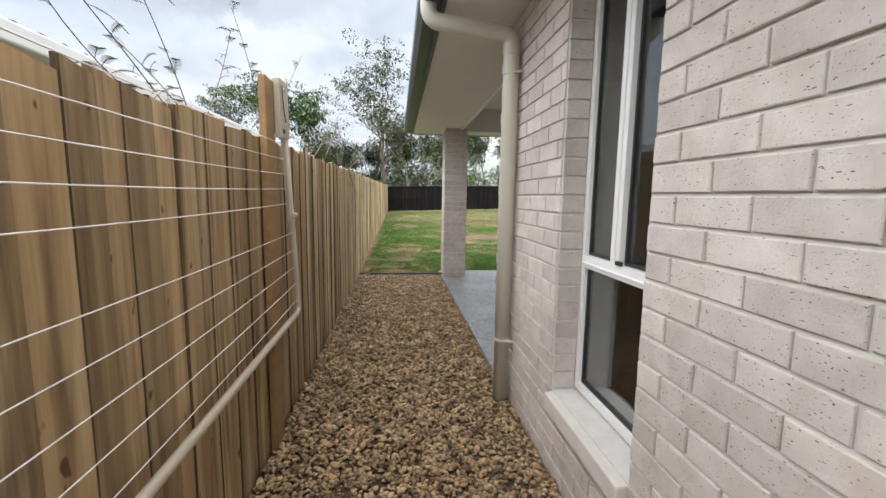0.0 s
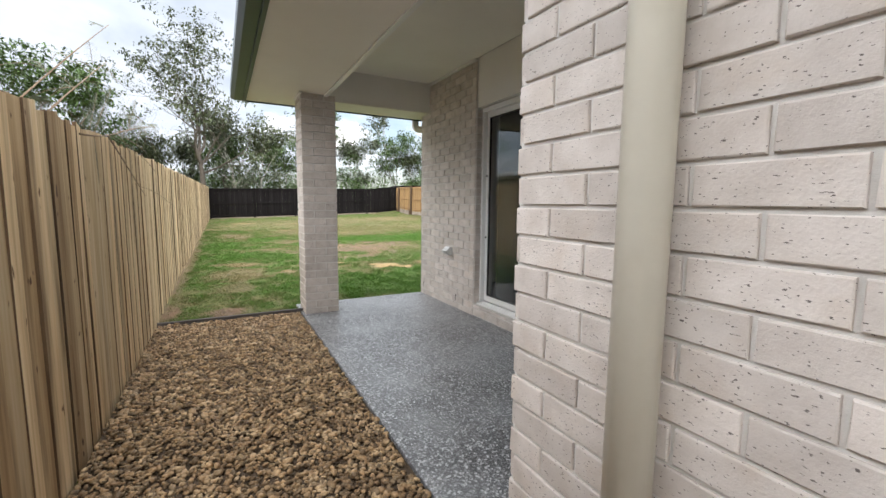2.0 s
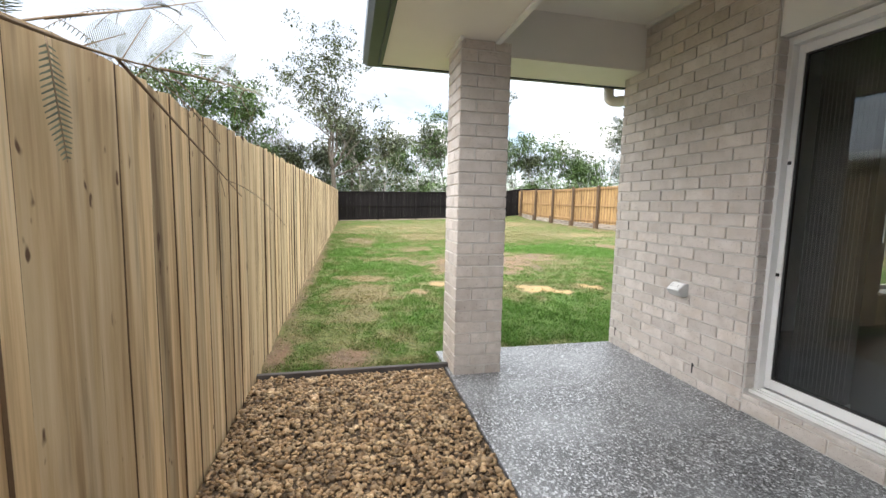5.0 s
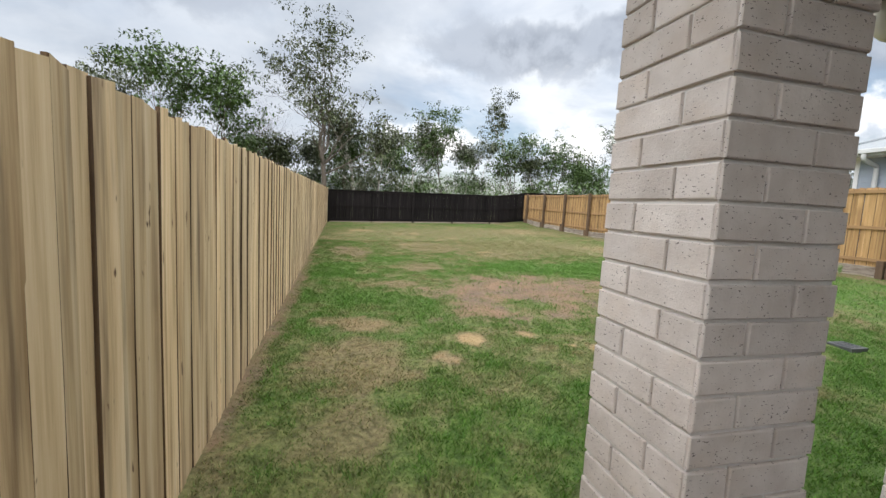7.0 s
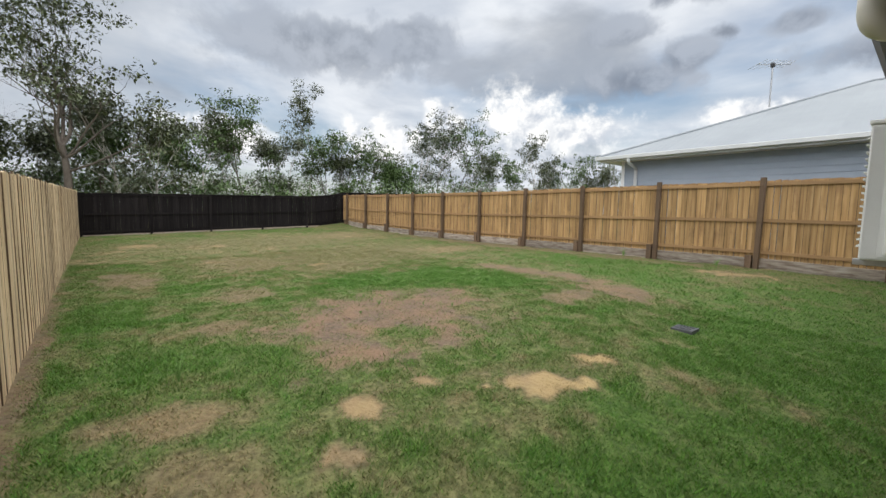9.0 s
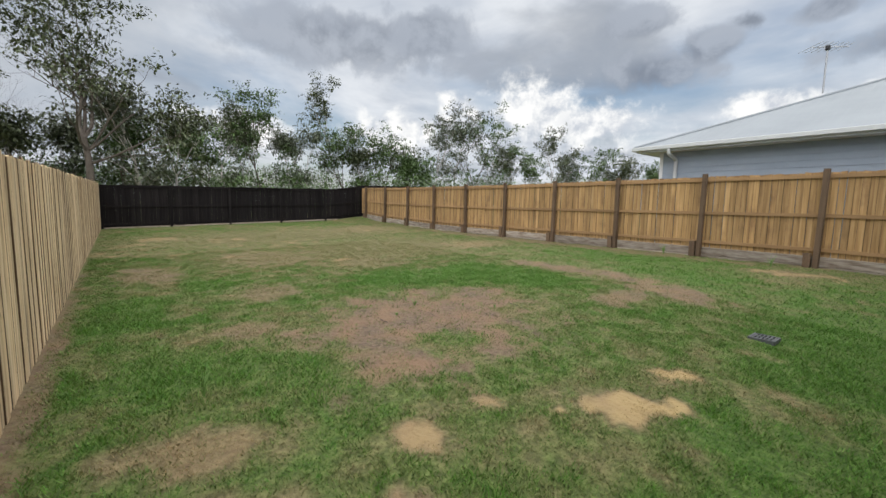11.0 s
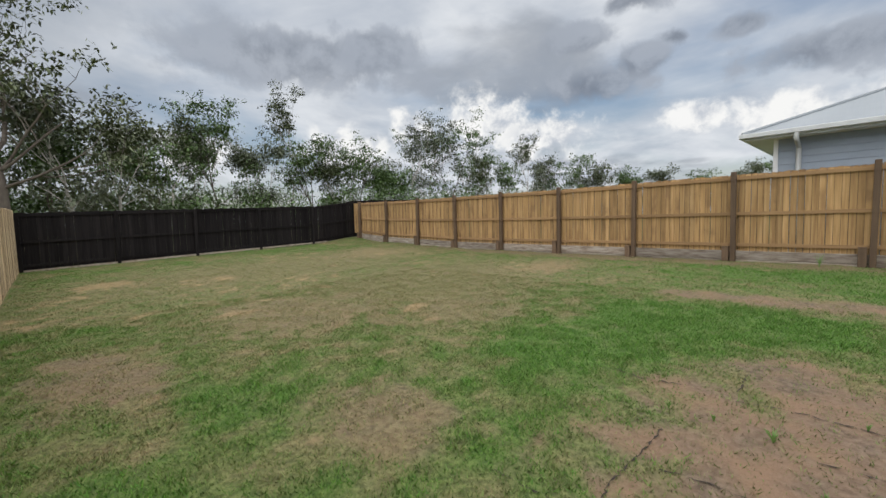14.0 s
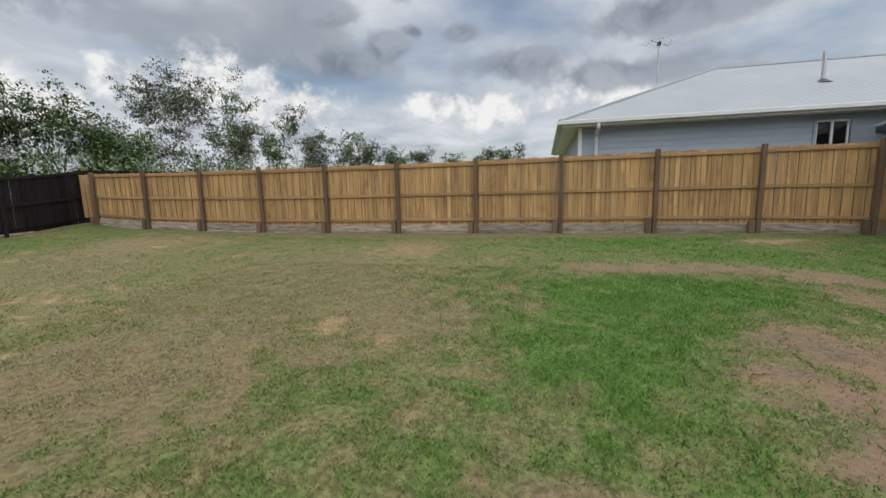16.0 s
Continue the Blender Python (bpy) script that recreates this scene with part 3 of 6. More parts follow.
# patio slab
def aggregate_mat():
    """Honed concrete full of stone chips: dark matrix, pale and grey chips."""
    m = bpy.data.materials.new("exposed_aggregate")
    m.use_nodes = True
    nt = m.node_tree
    N = lambda kind: nt.nodes.new(kind)
    L = nt.links.new
    b = nt.nodes["Principled BSDF"]
    tc = N("ShaderNodeTexCoord")
    warp = N("ShaderNodeTexNoise")
    warp.inputs["Scale"].default_value = 60
    L(tc.outputs["Object"], warp.inputs["Vector"])
    add = N("ShaderNodeVectorMath")
    add.operation = "MULTIPLY_ADD"
    L(warp.outputs["Color"], add.inputs[0])
    add.inputs[1].default_value = (0.012, 0.012, 0.012)
    L(tc.outputs["Object"], add.inputs[2])
    col = None
    for scale, seed in ((105.0, 0), (230.0, 1)):
        vo = N("ShaderNodeTexVoronoi")
        vo.inputs["Scale"].default_value = scale
        L(add.outputs[0], vo.inputs["Vector"])
        ramp = N("ShaderNodeValToRGB")
        ramp.color_ramp.interpolation = "CONSTANT"
        for e, (p, c) in zip((ramp.color_ramp.elements[0], ramp.color_ramp.elements[1], ramp.color_ramp.elements.new(0.60), ramp.color_ramp.elements.new(0.78)), ((0, 0.055), (0.38, 0.13), (0.60, 0.32), (0.78, 0.80))):
            e.position, e.color = p, (c * 0.97, c * 1.0, c * 1.04, 1)
        L(vo.outputs["Color"], ramp.inputs[0])
        if col is None:
            col, dist = ramp.outputs[0], vo.outputs["Distance"]
        else:
            mx = N("ShaderNodeMix")
            mx.data_type = "RGBA"
            mx.inputs[0].default_value = 0.35
            L(col, mx.inputs[6])
            L(ramp.outputs[0], mx.inputs[7])
            col = mx.outputs[2]
    # cement bloom in broad cloudy stains
    st = N("ShaderNodeTexNoise")
    st.inputs["Scale"].default_value, st.inputs["Detail"].default_value = 1.6, 6
    L(tc.outputs["Object"], st.inputs["Vector"])
    mr = N("ShaderNodeMapRange")
    mr.inputs["From Min"].default_value, mr.inputs["From Max"].default_value, mr.inputs["To Max"].default_value = 0.42, 0.72, 0.5
    L(st.outputs[0], mr.inputs["Value"])
    mx = N("ShaderNodeMix")
    mx.data_type = "RGBA"
    L(mr.outputs[0], mx.inputs[0])
    L(col, mx.inputs[6])
    mx.inputs[7].default_value = (0.40, 0.42, 0.44, 1)
    L(mx.outputs[2], b.inputs["Base Color"])
    b.inputs["Roughness"].default_value = 0.3
    bp = N("ShaderNodeBump")
    bp.inputs["Strength"].default_value, bp.inputs["Distance"].default_value = 0.5, 0.003
    L(dist, bp.inputs["Height"])
    L(bp.outputs[0], b.inputs["Normal"])
    return m


M_AGG = aggregate_mat()
structure("patio_slab", boxes((1.365, RY - 0.02, -0.12, DX + 0.02, HY + 0.02, 0.0), bevel=0.006), M_AGG, "grey exposed aggregate patio slab with pale stones", "patio")


# ---- fences ----
def paling_mesh(name, w, t, h, seed, rim=0.004):
    """One sawn board, slightly bowed, its chamfers and side faces in a second material; base at the origin, width along
    x, face towards -y.
    """
    rng = random.Random(seed)
    rows = [(0, 0, 0), (h * 0.5, rng.uniform(-0.003, 0.003), rng.uniform(-0.003, 0.003)), (h, rng.uniform(-0.003, 0.003), rng.uniform(-0.003, 0.003))]
    verts, faces = [], []
    for z, dx, dy in rows:
        tip = rng.uniform(-0.006, 0.006) if z == h else 0
        c = rim * rng.uniform(0.6, 1.3)
        for x, y in ((0, c), (c, 0), (w - c, 0), (w, c), (w, t), (0, t)):
            verts.append((x + dx, y + dy, z + (tip * (x / w - 0.5) * 2)))
    for r in range(2):
        for k in range(6):
            a, b = r * 6 + k, r * 6 + (k + 1) % 6
            faces.append((a, b, b + 6, a + 6))
    faces += [(5, 4, 3, 2, 1, 0), (12, 13, 14, 15, 16, 17)]
    me = bpy.data.meshes.new(name)
    me.from_pydata(verts, [], faces)
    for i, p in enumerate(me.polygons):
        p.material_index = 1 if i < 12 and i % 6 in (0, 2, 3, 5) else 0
    return me


def place(name, me, parent, m, material=None):
    ob = new(name, me)
    ob.parent = parent
    ob.matrix_basis = m
    return ob


def fence_top(y):
    return 1.53 + 0.0166 * max(y, 0)


rng = random.Random(11)
fence_left = tagged(empty("paling_fence"), "tall treated pine paling fence, smooth side facing the yard", "fence", kind="structure")
variants, brown_variants = [], []
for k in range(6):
    for store, timber in ((variants, M_PALING), (brown_variants, M_PALING_BROWN)):
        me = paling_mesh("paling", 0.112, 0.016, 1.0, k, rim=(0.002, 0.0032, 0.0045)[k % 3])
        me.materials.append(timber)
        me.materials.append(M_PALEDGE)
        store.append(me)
LEFT_PALINGS = []
y = -2.6
while y < 28.6:
    base = float(lawn_z(0.1, y)) - 0.02
    top = fence_top(y) + rng.uniform(-0.012, 0.012) + (0.05 if 2.94 < y < 3.05 or 23.8 < y < 23.92 else 0)
    w = rng.choice((0.078, 0.09, 0.1, 0.11, 0.128)) if y < 15 else rng.choice((0.1, 0.118, 0.136))
    odd = len(LEFT_PALINGS) % 2
    # boards stand with the face towards +x, every second one lapped behind
    m = Matrix.Translation((rng.uniform(-0.004, 0.0) - 0.0055 * odd, y - 0.012 * odd, base)) @ Euler((0, 0, radians(90 + rng.uniform(-1.4, 1.4)))).to_matrix().to_4x4() @ Matrix.Diagonal(((w - rng.choice((0.001, 0.002, 0.004)) + 0.024 * odd) / 0.112, 1, top - base, 1))
    # all boards browner up to y 2.9, then fewer and fewer to y 5
    is_brown = y < 2.9 or rng.random() < 0.75 - 0.35 * (y - 2.9)
    LEFT_PALINGS.append(((brown_variants if is_brown else variants)[rng.randrange(6)], m))
    y += w
for z in (0.35, 0.85, 1.3):
    bm = bmesh.new()
    vs = box(bm, -0.085, -2.6, z, -0.036, 28.6, z + 0.07)
    for v in vs:
        v.co.z += 0.012 * max(v.co.y, 0)
    part("rail", bm, M_RAIL, fence_left)
for k in range(13):
    yy = -2.2 + 2.42 * k
    part("post", boxes((-0.165, yy, -0.3, -0.077, yy + 0.09, fence_top(yy) - 0.05)), M_POST, fence_left)

# right-hand fence: posts, rails and palings on a sleeper wall
RX = 11.157
right_base = lambda yy: float(lawn_z(10.97, yy))
right_top = lambda yy: 2.20 + 0.02 * abs(yy - 17.3) / 4 + 0.04 * float(sstep(yy, 24, 28))
fence_right = tagged(empty("timber_fence"), "hardwood paling fence with dark posts and rails on sleepers", "fence", kind="structure")
posts = [25.99 - 2.062 * k for k in range(-1, 13)]
post_variants = []
for k in range(3):
    bm = boxes((-0.055, -0.045, 0, 0.045, 0.045, 1.0), bevel=0.006)
    me = bpy.data.meshes.new("post")
    bm.to_mesh(me)
    bm.free()
    me.materials.append(M_POST)
    post_variants.append(me)
for i, yy in enumerate(posts):
    b = right_base(yy) - 0.1
    place("post", post_variants[i % 3], fence_right, Matrix.Translation((RX, yy, b)) @ Euler((radians(rng.uniform(-.6, .6)), 0, radians(rng.uniform(-4, 4)))).to_matrix().to_4x4() @ Matrix.Diagonal((1, 1, right_top(yy) + 0.03 - b, 1)))
    # short stub post bolted beside it against the sleepers
    place("stub_post", post_variants[(i + 1) % 3], fence_right, Matrix.Translation((RX - 0.02, yy + 0.13, b)) @ Matrix.Diagonal((1, 1.3, 0.38 + 0.04 * (i % 3), 1)))
right_palings = []
for k in range(5):
    me = paling_mesh("paling", 0.1, 0.016, 1.0, 50 + k)
    me.materials.append(M_HARDWOOD)
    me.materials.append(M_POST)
    right_palings.append(me)
RIGHT_PALINGS = []
y = 0.2
while y < 28.6:
    b = right_base(y) + 0.21
    top = right_top(y) - 0.03 + rng.uniform(-0.01, 0.01)
    m = Matrix.Translation((RX + 0.083 + 0.012 * (len(RIGHT_PALINGS) % 2) + rng.uniform(0, 0.004), y + 0.1, b)) @ Euler((0, 0, radians(-90))).to_matrix().to_4x4() @ Matrix.Diagonal((rng.uniform(1.01, 1.06), 1, top - b, 1))
    RIGHT_PALINGS.append((right_palings[rng.randrange(5)], m))
    y += rng.choice((0.1, 0.101, 0.103, 0.108))
for a, b in zip(posts[1:], posts):
    for f in (0.09, 0.50, 0.965):
        z0, z1 = right_base(a) + 0.21, right_base(b) + 0.21
        t0, t1 = right_top(a), right_top(b)
        za, zb = z0 + (t0 - z0 - 0.05) * f, z1 + (t1 - z1 - 0.05) * f
        bm = bmesh.new()
        for v in box(bm, RX + 0.048, a + 0.02, 0, RX + 0.082, b + 0.02, 0.07, bevel=0.004):
            pass
        for v in bm.verts:
            t = (v.co.y - a) / (b - a)
            v.co.z += za * (1 - t) + zb * t - 0.035
        part("rail", bm, M_RAIL, fence_right)
    for lvl in range(2):
        za, zb = right_base(a) - 0.15 + 0.19 * lvl, right_base(b) - 0.15 + 0.19 * lvl
        bm = bmesh.new()
        box(bm, RX + 0.05, a + 0.004, 0, RX + 0.115, b - 0.004, 0.185, bevel=0.012)
        for v in bm.verts:
            t = (v.co.y - a) / (b - a)
            v.co.z += za * (1 - t) + zb * t
        part("sleeper", bm, M_SLEEPER, fence_right)

# black-stained fence at the end of the yard
BY = 28.64
fence_back = tagged(empty("black_fence"), "black-stained timber paling fence at the yard's end", "fence", kind="structure")
back_base = lambda x: float(lawn_z(x, 28.4))
back_top = lambda x: 1.95 + 0.021 * x + (0.23 * float(sstep(x, 9.7, 11.5)) if x < 11.8 else 0.23)
black = []
for k in range(5):
    me = paling_mesh("paling", 0.1, 0.016, 1.0, 80 + k)
    me.materials.append(M_BLACK)
    me.materials.append(M_BLACK)
    black.append(me)
BLACK_PALINGS = []
x = -0.05
while x < 17:
    b, t = back_base(min(x, 11.5)) + 0.03, back_top(x)
    m = Matrix.Translation((x, BY + 0.07 + 0.012 * (len(BLACK_PALINGS) % 2) + rng.uniform(0, 0.004), b)) @ Matrix.Diagonal((rng.uniform(1.0, 1.05), 1, t - b + rng.uniform(-0.012, 0.012), 1))
    BLACK_PALINGS.append((black[rng.randrange(5)], m))
    x += 0.103
for a in np.arange(0, 11.3, 2.27):
    for f in (0.12, 0.52, 0.97):
        b = min(a + 2.27, 11.6)
        za, zb = back_base(a) + f * (back_top(a) - back_base(a)) - 0.06, back_base(b) + f * (back_top(b) - back_base(b)) - 0.06
        bm = bmesh.new()
        box(bm, a, BY + 0.03, 0, b, BY + 0.068, 0.07)
        for v in bm.verts:
            t = (v.co.x - a) / (b - a)
            v.co.z += za * (1 - t) + zb * t
        part("rail", bm, M_BLACK, fence_back)
    part("post", boxes((a, BY - 0.03, back_base(a) - 0.2, a + 0.09, BY + 0.03, back_top(a) - 0.02)), M_BLACK, fence_back)
bm = bmesh.new()
box(bm, 0, BY + 0.02, 0.0, 9.8, BY + 0.06, 0.06)
for v in bm.verts:
    v.co.z += back_base(v.co.x) - 0.01
part("plinth_board", bm, M_SLEEPER, fence_back, "pale weathered plinth board")


# ---- windows and door ----
def pane(name, x0, y0, z0, x1, y1, z1, parent):
    ob = part(name, boxes((x0, y0, z0, x1, y1, z1)), M_GLASS, parent)
    ob.visible_shadow = False
    return ob


def side_window():
    w = tagged(empty("window_1", (1.52, W1, WZ0)), "white aluminium window with two sliding sashes above a fixed pane", "window", kind="structure")
    inv = Matrix.Translation((-1.52, -W1, -WZ0))

    def p(name, bm, material, label="", parent=w):
        bm.transform(inv)
        return part(name, bm, material, parent, label)
    a, b, z0, z1 = W0 + 0.002, W1 - 0.002, WZ0 + 0.012, WZ1 - 0.002
    x0, x1, TZ = 1.487, 1.537, 1.045
    p("frame", boxes((x0, a, z0, x1, a + 0.035, z1), (x0, b - 0.035, z0, x1, b, z1), (x0, a + 0.035, z0, x1, b - 0.035, z0 + 0.035), (x0, a + 0.035, z1 - 0.035, x1, b - 0.035, z1), bevel=0.003), M_WHITE)
    p("transom", boxes((x0 - 0.012, a + 0.035, TZ - 0.055, x1, b - 0.035, TZ), (x0 - 0.02, a + 0.035, TZ - 0.04, x0 - 0.012, b - 0.035, TZ - 0.028), bevel=0.003), M_WHITE)
    p("mullion", boxes((x0 - 0.006, 1.42, TZ, x1 - 0.01, 1.485, z1 - 0.035), (x0 - 0.012, 1.445, TZ, x0 - 0.006, 1.46, z1 - 0.035), bevel=0.003), M_WHITE)
    for y0, y1, q0, q1 in ((a + 0.035, 1.42, TZ, z1 - 0.035), (1.485, b - 0.035, TZ, z1 - 0.035), (a + 0.035, b - 0.035, z0 + 0.035, TZ - 0.055)):
        p("glazing_bead", boxes((x0 + 0.018, y0, q0, x1 - 0.006, y0 + 0.012, q1), (x0 + 0.018, y1 - 0.012, q0, x1 - 0.006, y1, q1),
                                (x0 + 0.018, y0 + 0.012, q0, x1 - 0.006, y1 - 0.012, q0 + 0.012), (x0 + 0.018, y0 + 0.012, q1 - 0.012, x1 - 0.006, y1 - 0.012, q1)), M_FRAMEDARK)
        g = p("pane", boxes((x0 + 0.024, y0 + 0.01, q0 + 0.01, x0 + 0.029, y1 - 0.01, q1 - 0.01)), M_GLASS)
        g.visible_shadow = False
    p("latch", boxes((x0 - 0.024, 1.385, TZ + 0.002, x0 - 0.006, 1.417, TZ + 0.018), bevel=0.004), M_FRAMEDARK, "small black latch")
    # sloping sill of bullnosed bricks, rendered over
    bm = bmesh.new()
    for v in box(bm, WX - 0.042, W0 + 0.004, WZ0 - 0.085, 1.485, W1 - 0.004, WZ0, bevel=0.008):
        pass
    for v in bm.verts:
        if v.co.z > WZ0 - 0.04:
            v.co.z -= (1.485 - v.co.x) * 0.06
    for v in bm.verts:
        if v.co.z < WZ0 - 0.06:
            v.co.z -= 0.03 * (1.485 - v.co.x)
    p("sill", bm, M_SILL, "pale sloping brick sill")
    return w


side_window()
structure("window_jamb", boxes((1.545, W0 - 0.02, WZ0, 1.68, W0 - 0.001, WZ1), (1.545, W1 + 0.001, WZ0, 1.68, W1 + 0.02, WZ1)), M_INWALL, "plain painted jamb linings inside the window", "lining")


def sliding_door():
    d = tagged(empty("sliding_door", (DX + 0.08, D1, DZ0)), "white aluminium sliding glass door, closed, with dark panes", "door")
    inv = Matrix.Translation((-DX - 0.08, -D1, -DZ0))

    def p(name, bm, material, label="", parent=d):
        bm.transform(inv)
        return part(name, bm, material, parent, label)
    x0, x1 = DX + 0.07, DX + 0.17
    a, b, z0, z1 = D0 + 0.002, D1 - 0.002, DZ0, DZ1
    p("frame", boxes((x0, a, z0, x1, a + 0.03, z1), (x0, b - 0.03, z0, x1, b, z1), (x0, a + 0.03, z1 - 0.045, x1, b - 0.03, z1), bevel=0.003), M_WHITE)
    p("track", boxes((x0 - 0.03, a, z0 - 0.01, x1, b, z0 + 0.012), (x0 + 0.02, a + 0.035, z0 + 0.012, x0 + 0.027, b - 0.035, z0 + 0.03), (x0 - 0.012, a + 0.035, z0 + 0.012, x0 - 0.004, b - 0.035, z0 + 0.022), bevel=0.002), M_WHITE, "white sill track")
    mid = 4.84
    for k, (y0, y1, xs, st) in enumerate(((a + 0.035, mid + 0.03, x0 + 0.01, 0.06), (mid - 0.03, b - 0.012, x0 + 0.05, 0.035))):
        name = "door_panel" if k == 0 else "fixed_panel"
        zz0, zz1 = z0 + 0.03, z1 - 0.045
        leaf = p(name, boxes((xs, y0, zz0, xs + 0.035, y0 + st, zz1), (xs, y1 - 0.05, zz0, xs + 0.035, y1, zz1), (xs, y0 + st, zz0, xs + 0.035, y1 - 0.05, zz0 + 0.06), (xs, y0 + st, zz1 - 0.05, xs + 0.035, y1 - 0.05, zz1), bevel=0.003), M_WHITE)
        p("seal", boxes((xs + 0.008, y0 + st, zz0 + 0.06, xs + 0.03, y0 + st + 0.012, zz1 - 0.05), (xs + 0.008, y1 - 0.062, zz0 + 0.06, xs + 0.03, y1 - 0.05, zz1 - 0.05),
                        (xs + 0.008, y0 + st + 0.012, zz0 + 0.06, xs + 0.03, y1 - 0.062, zz0 + 0.072), (xs + 0.008, y0 + st + 0.012, zz1 - 0.062, xs + 0.03, y1 - 0.062, zz1 - 0.05)), M_FRAMEDARK, "black rubber seal", leaf)
        g = p("pane", boxes((xs + 0.014, y0 + st, zz0 + 0.06, xs + 0.02, y1 - 0.05, zz1 - 0.05)), M_GLASS, "", leaf)
        g.visible_shadow = False
        if k == 0:
            p("midrail", boxes((xs - 0.004, y0 + st, 1.155, xs + 0.012, y1 - 0.05, 1.178), bevel=0.002), M_FRAMEDARK, "thin black rail across the pane", leaf)
            p("handle", boxes((xs - 0.02, y0 + 0.012, 1.34, xs, y0 + 0.042, 1.46), (xs - 0.034, y0 + 0.018, 1.365, xs - 0.02, y0 + 0.036, 1.435), bevel=0.005), M_FRAMEDARK, "black pull handle and lock", leaf)
        else:
            for z in (1.52, 0.86):
                p("jamb_stop", boxes((xs - 0.012, b - 0.052, z, xs, b - 0.037, z + 0.02), bevel=0.002), M_FRAMEDARK, "", leaf)
    return d


sliding_door()
# brick-on-edge threshold
threshold = tagged(part("door_threshold", boxes((DX + 0.004, D0 + 0.001, 0.0, DX + 0.1, D1 - 0.001, 0.118)), M_MORTAR), "low cream brick step under the sliding door", "threshold", kind="structure")


def vertical_blind():
    v = tagged(empty("vertical_blind", (DX + 0.3, D1 - 0.05, 0.1)), "dark grey vertical blind, drawn aside behind the glass", "blind")
    inv = Matrix.Translation((-DX - 0.3, -D1 + 0.05, -0.1))
    bm = boxes((DX + 0.275, D0 - 0.05, 2.27, DX + 0.315, D1 + 0.05, 2.31), bevel=0.004)
    bm.transform(inv)
    part("headrail", bm, M_FRAMEDARK, v)
    for k in range(14):
        y = D1 - 0.06 - 0.022 * k
        bm = bmesh.new()
        box(bm, -0.044, -0.0012, 0.17, 0.044, 0.0012, 2.27)
        bm.transform(Matrix.Translation((DX + 0.3, y, 0)) @ Matrix.Rotation(radians(14), 4, "Z"))
        bm.transform(inv)
        slat = part("slat", bm, M_BLIND, v)
        bm = boxes((DX + 0.262, y - 0.004, 0.15, DX + 0.338, y + 0.004, 0.185), bevel=0.002)
        bm.transform(inv)
        part("weight", bm, M_STEEL, slat, "pale bottom weight")
    bm = bmesh.new()
    tube(bm, [(DX + 0.28, D1 - 0.42, 2.27), (DX + 0.28, D1 - 0.43, 1.1)], 0.003, 6)
    bm.transform(inv)
    part("cord", bm, M_CORD, v, "thin white pull cord")


vertical_blind()


def rear_window():
    w = tagged(empty("window_2", (V0, HY, VZ0)), "white framed rear window seen through the room", "window", kind="structure")
    inv = Matrix.Translation((-V0, -HY, -VZ0))
    y0, y1 = HY - 0.12, HY - 0.07
    bm = boxes((V0, y0, VZ0, V0 + 0.045, y1, VZ1), (V1 - 0.045, y0, VZ0, V1, y1, VZ1), (V0 + 0.045, y0, VZ0, V1 - 0.045, y1, VZ0 + 0.045), (V0 + 0.045, y0, VZ1 - 0.045, V1 - 0.045, y1, VZ1),
               (V0 + 0.045, y0, 1.03, V1 - 0.045, y1, 1.08), ((V0 + V1) / 2 - 0.02, y0, 1.08, (V0 + V1) / 2 + 0.02, y1, VZ1 - 0.045), bevel=0.003)
    bm.transform(inv)
    part("frame", bm, M_WHITE, w)
    bm = boxes((V0 + 0.03, y0 + 0.02, VZ0 + 0.03, V1 - 0.03, y0 + 0.026, VZ1 - 0.03))
    bm.transform(inv)
    part("pane", bm, M_GLASS, w).visible_shadow = False
    bm = boxes((V0 - 0.02, HY - 0.3, VZ0 - 0.03, V1 + 0.02, HY - 0.125, VZ0 - 0.004), bevel=0.004)
    bm.transform(inv)
    part("sill", bm, M_WHITE, w)


rear_window()


# ---- fittings on the house ----
def downpipe(name, top, turn, wall, foot, label, r=0.047):
    """Round pipe: drops from the gutter, turns back to the wall, runs down it."""
    d = tagged(empty(name, foot), label, "downpipe")
    inv = Matrix.Translation(-Vector(foot))
    bm = bmesh.new()
    tube(bm, bend([top, turn, wall, foot], 0.075, 6), r, 16)
    bm.transform(inv)
    part("pipe", bm, M_PIPE, d, smooth=True)
    w, f = Vector(wall), Vector(foot)
    for a, b in ((Vector(turn), w), (w, Vector(turn)), (w, f)):
        u = (b - a).normalized()
        bm = bmesh.new()
        tube(bm, [a + u * 0.085, a + u * 0.125], r + 0.004, 16)
        bm.transform(inv)
        part("socket", bm, M_PIPE, d, smooth=False)
    return d, inv


pipe_foot = (1.312, 2.455, -0.01)
dp, inv = downpipe("downpipe", (0.815, 2.455, 2.43), (0.815, 2.455, 2.30), (1.312, 2.455, 2.255), pipe_foot, "cream round plastic downpipe clipped to the brick side wall")
for z in (0.385, 2.02):
    bm = bmesh.new()
    tube(bm, [(1.312, 2.455, z), (1.312, 2.455, z + 0.016)], 0.0515, 16)
    tube(bm, bend([(1.322, 2.409, z + 0.008), (1.352, 2.388, z + 0.008), (1.374, 2.388, z + 0.008)], 0.012, 3), 0.008, 8)
    bm.transform(inv)
    part("bracket", bm, M_PIPE, dp, "cream wall clip")
downpipe("downpipe", (3.06, 7.37, 2.40), (3.06, 7.37, 2.255), (3.47, 7.13, 2.275), (3.47, 7.13, -0.03), "cream round plastic downpipe at the rear corner")


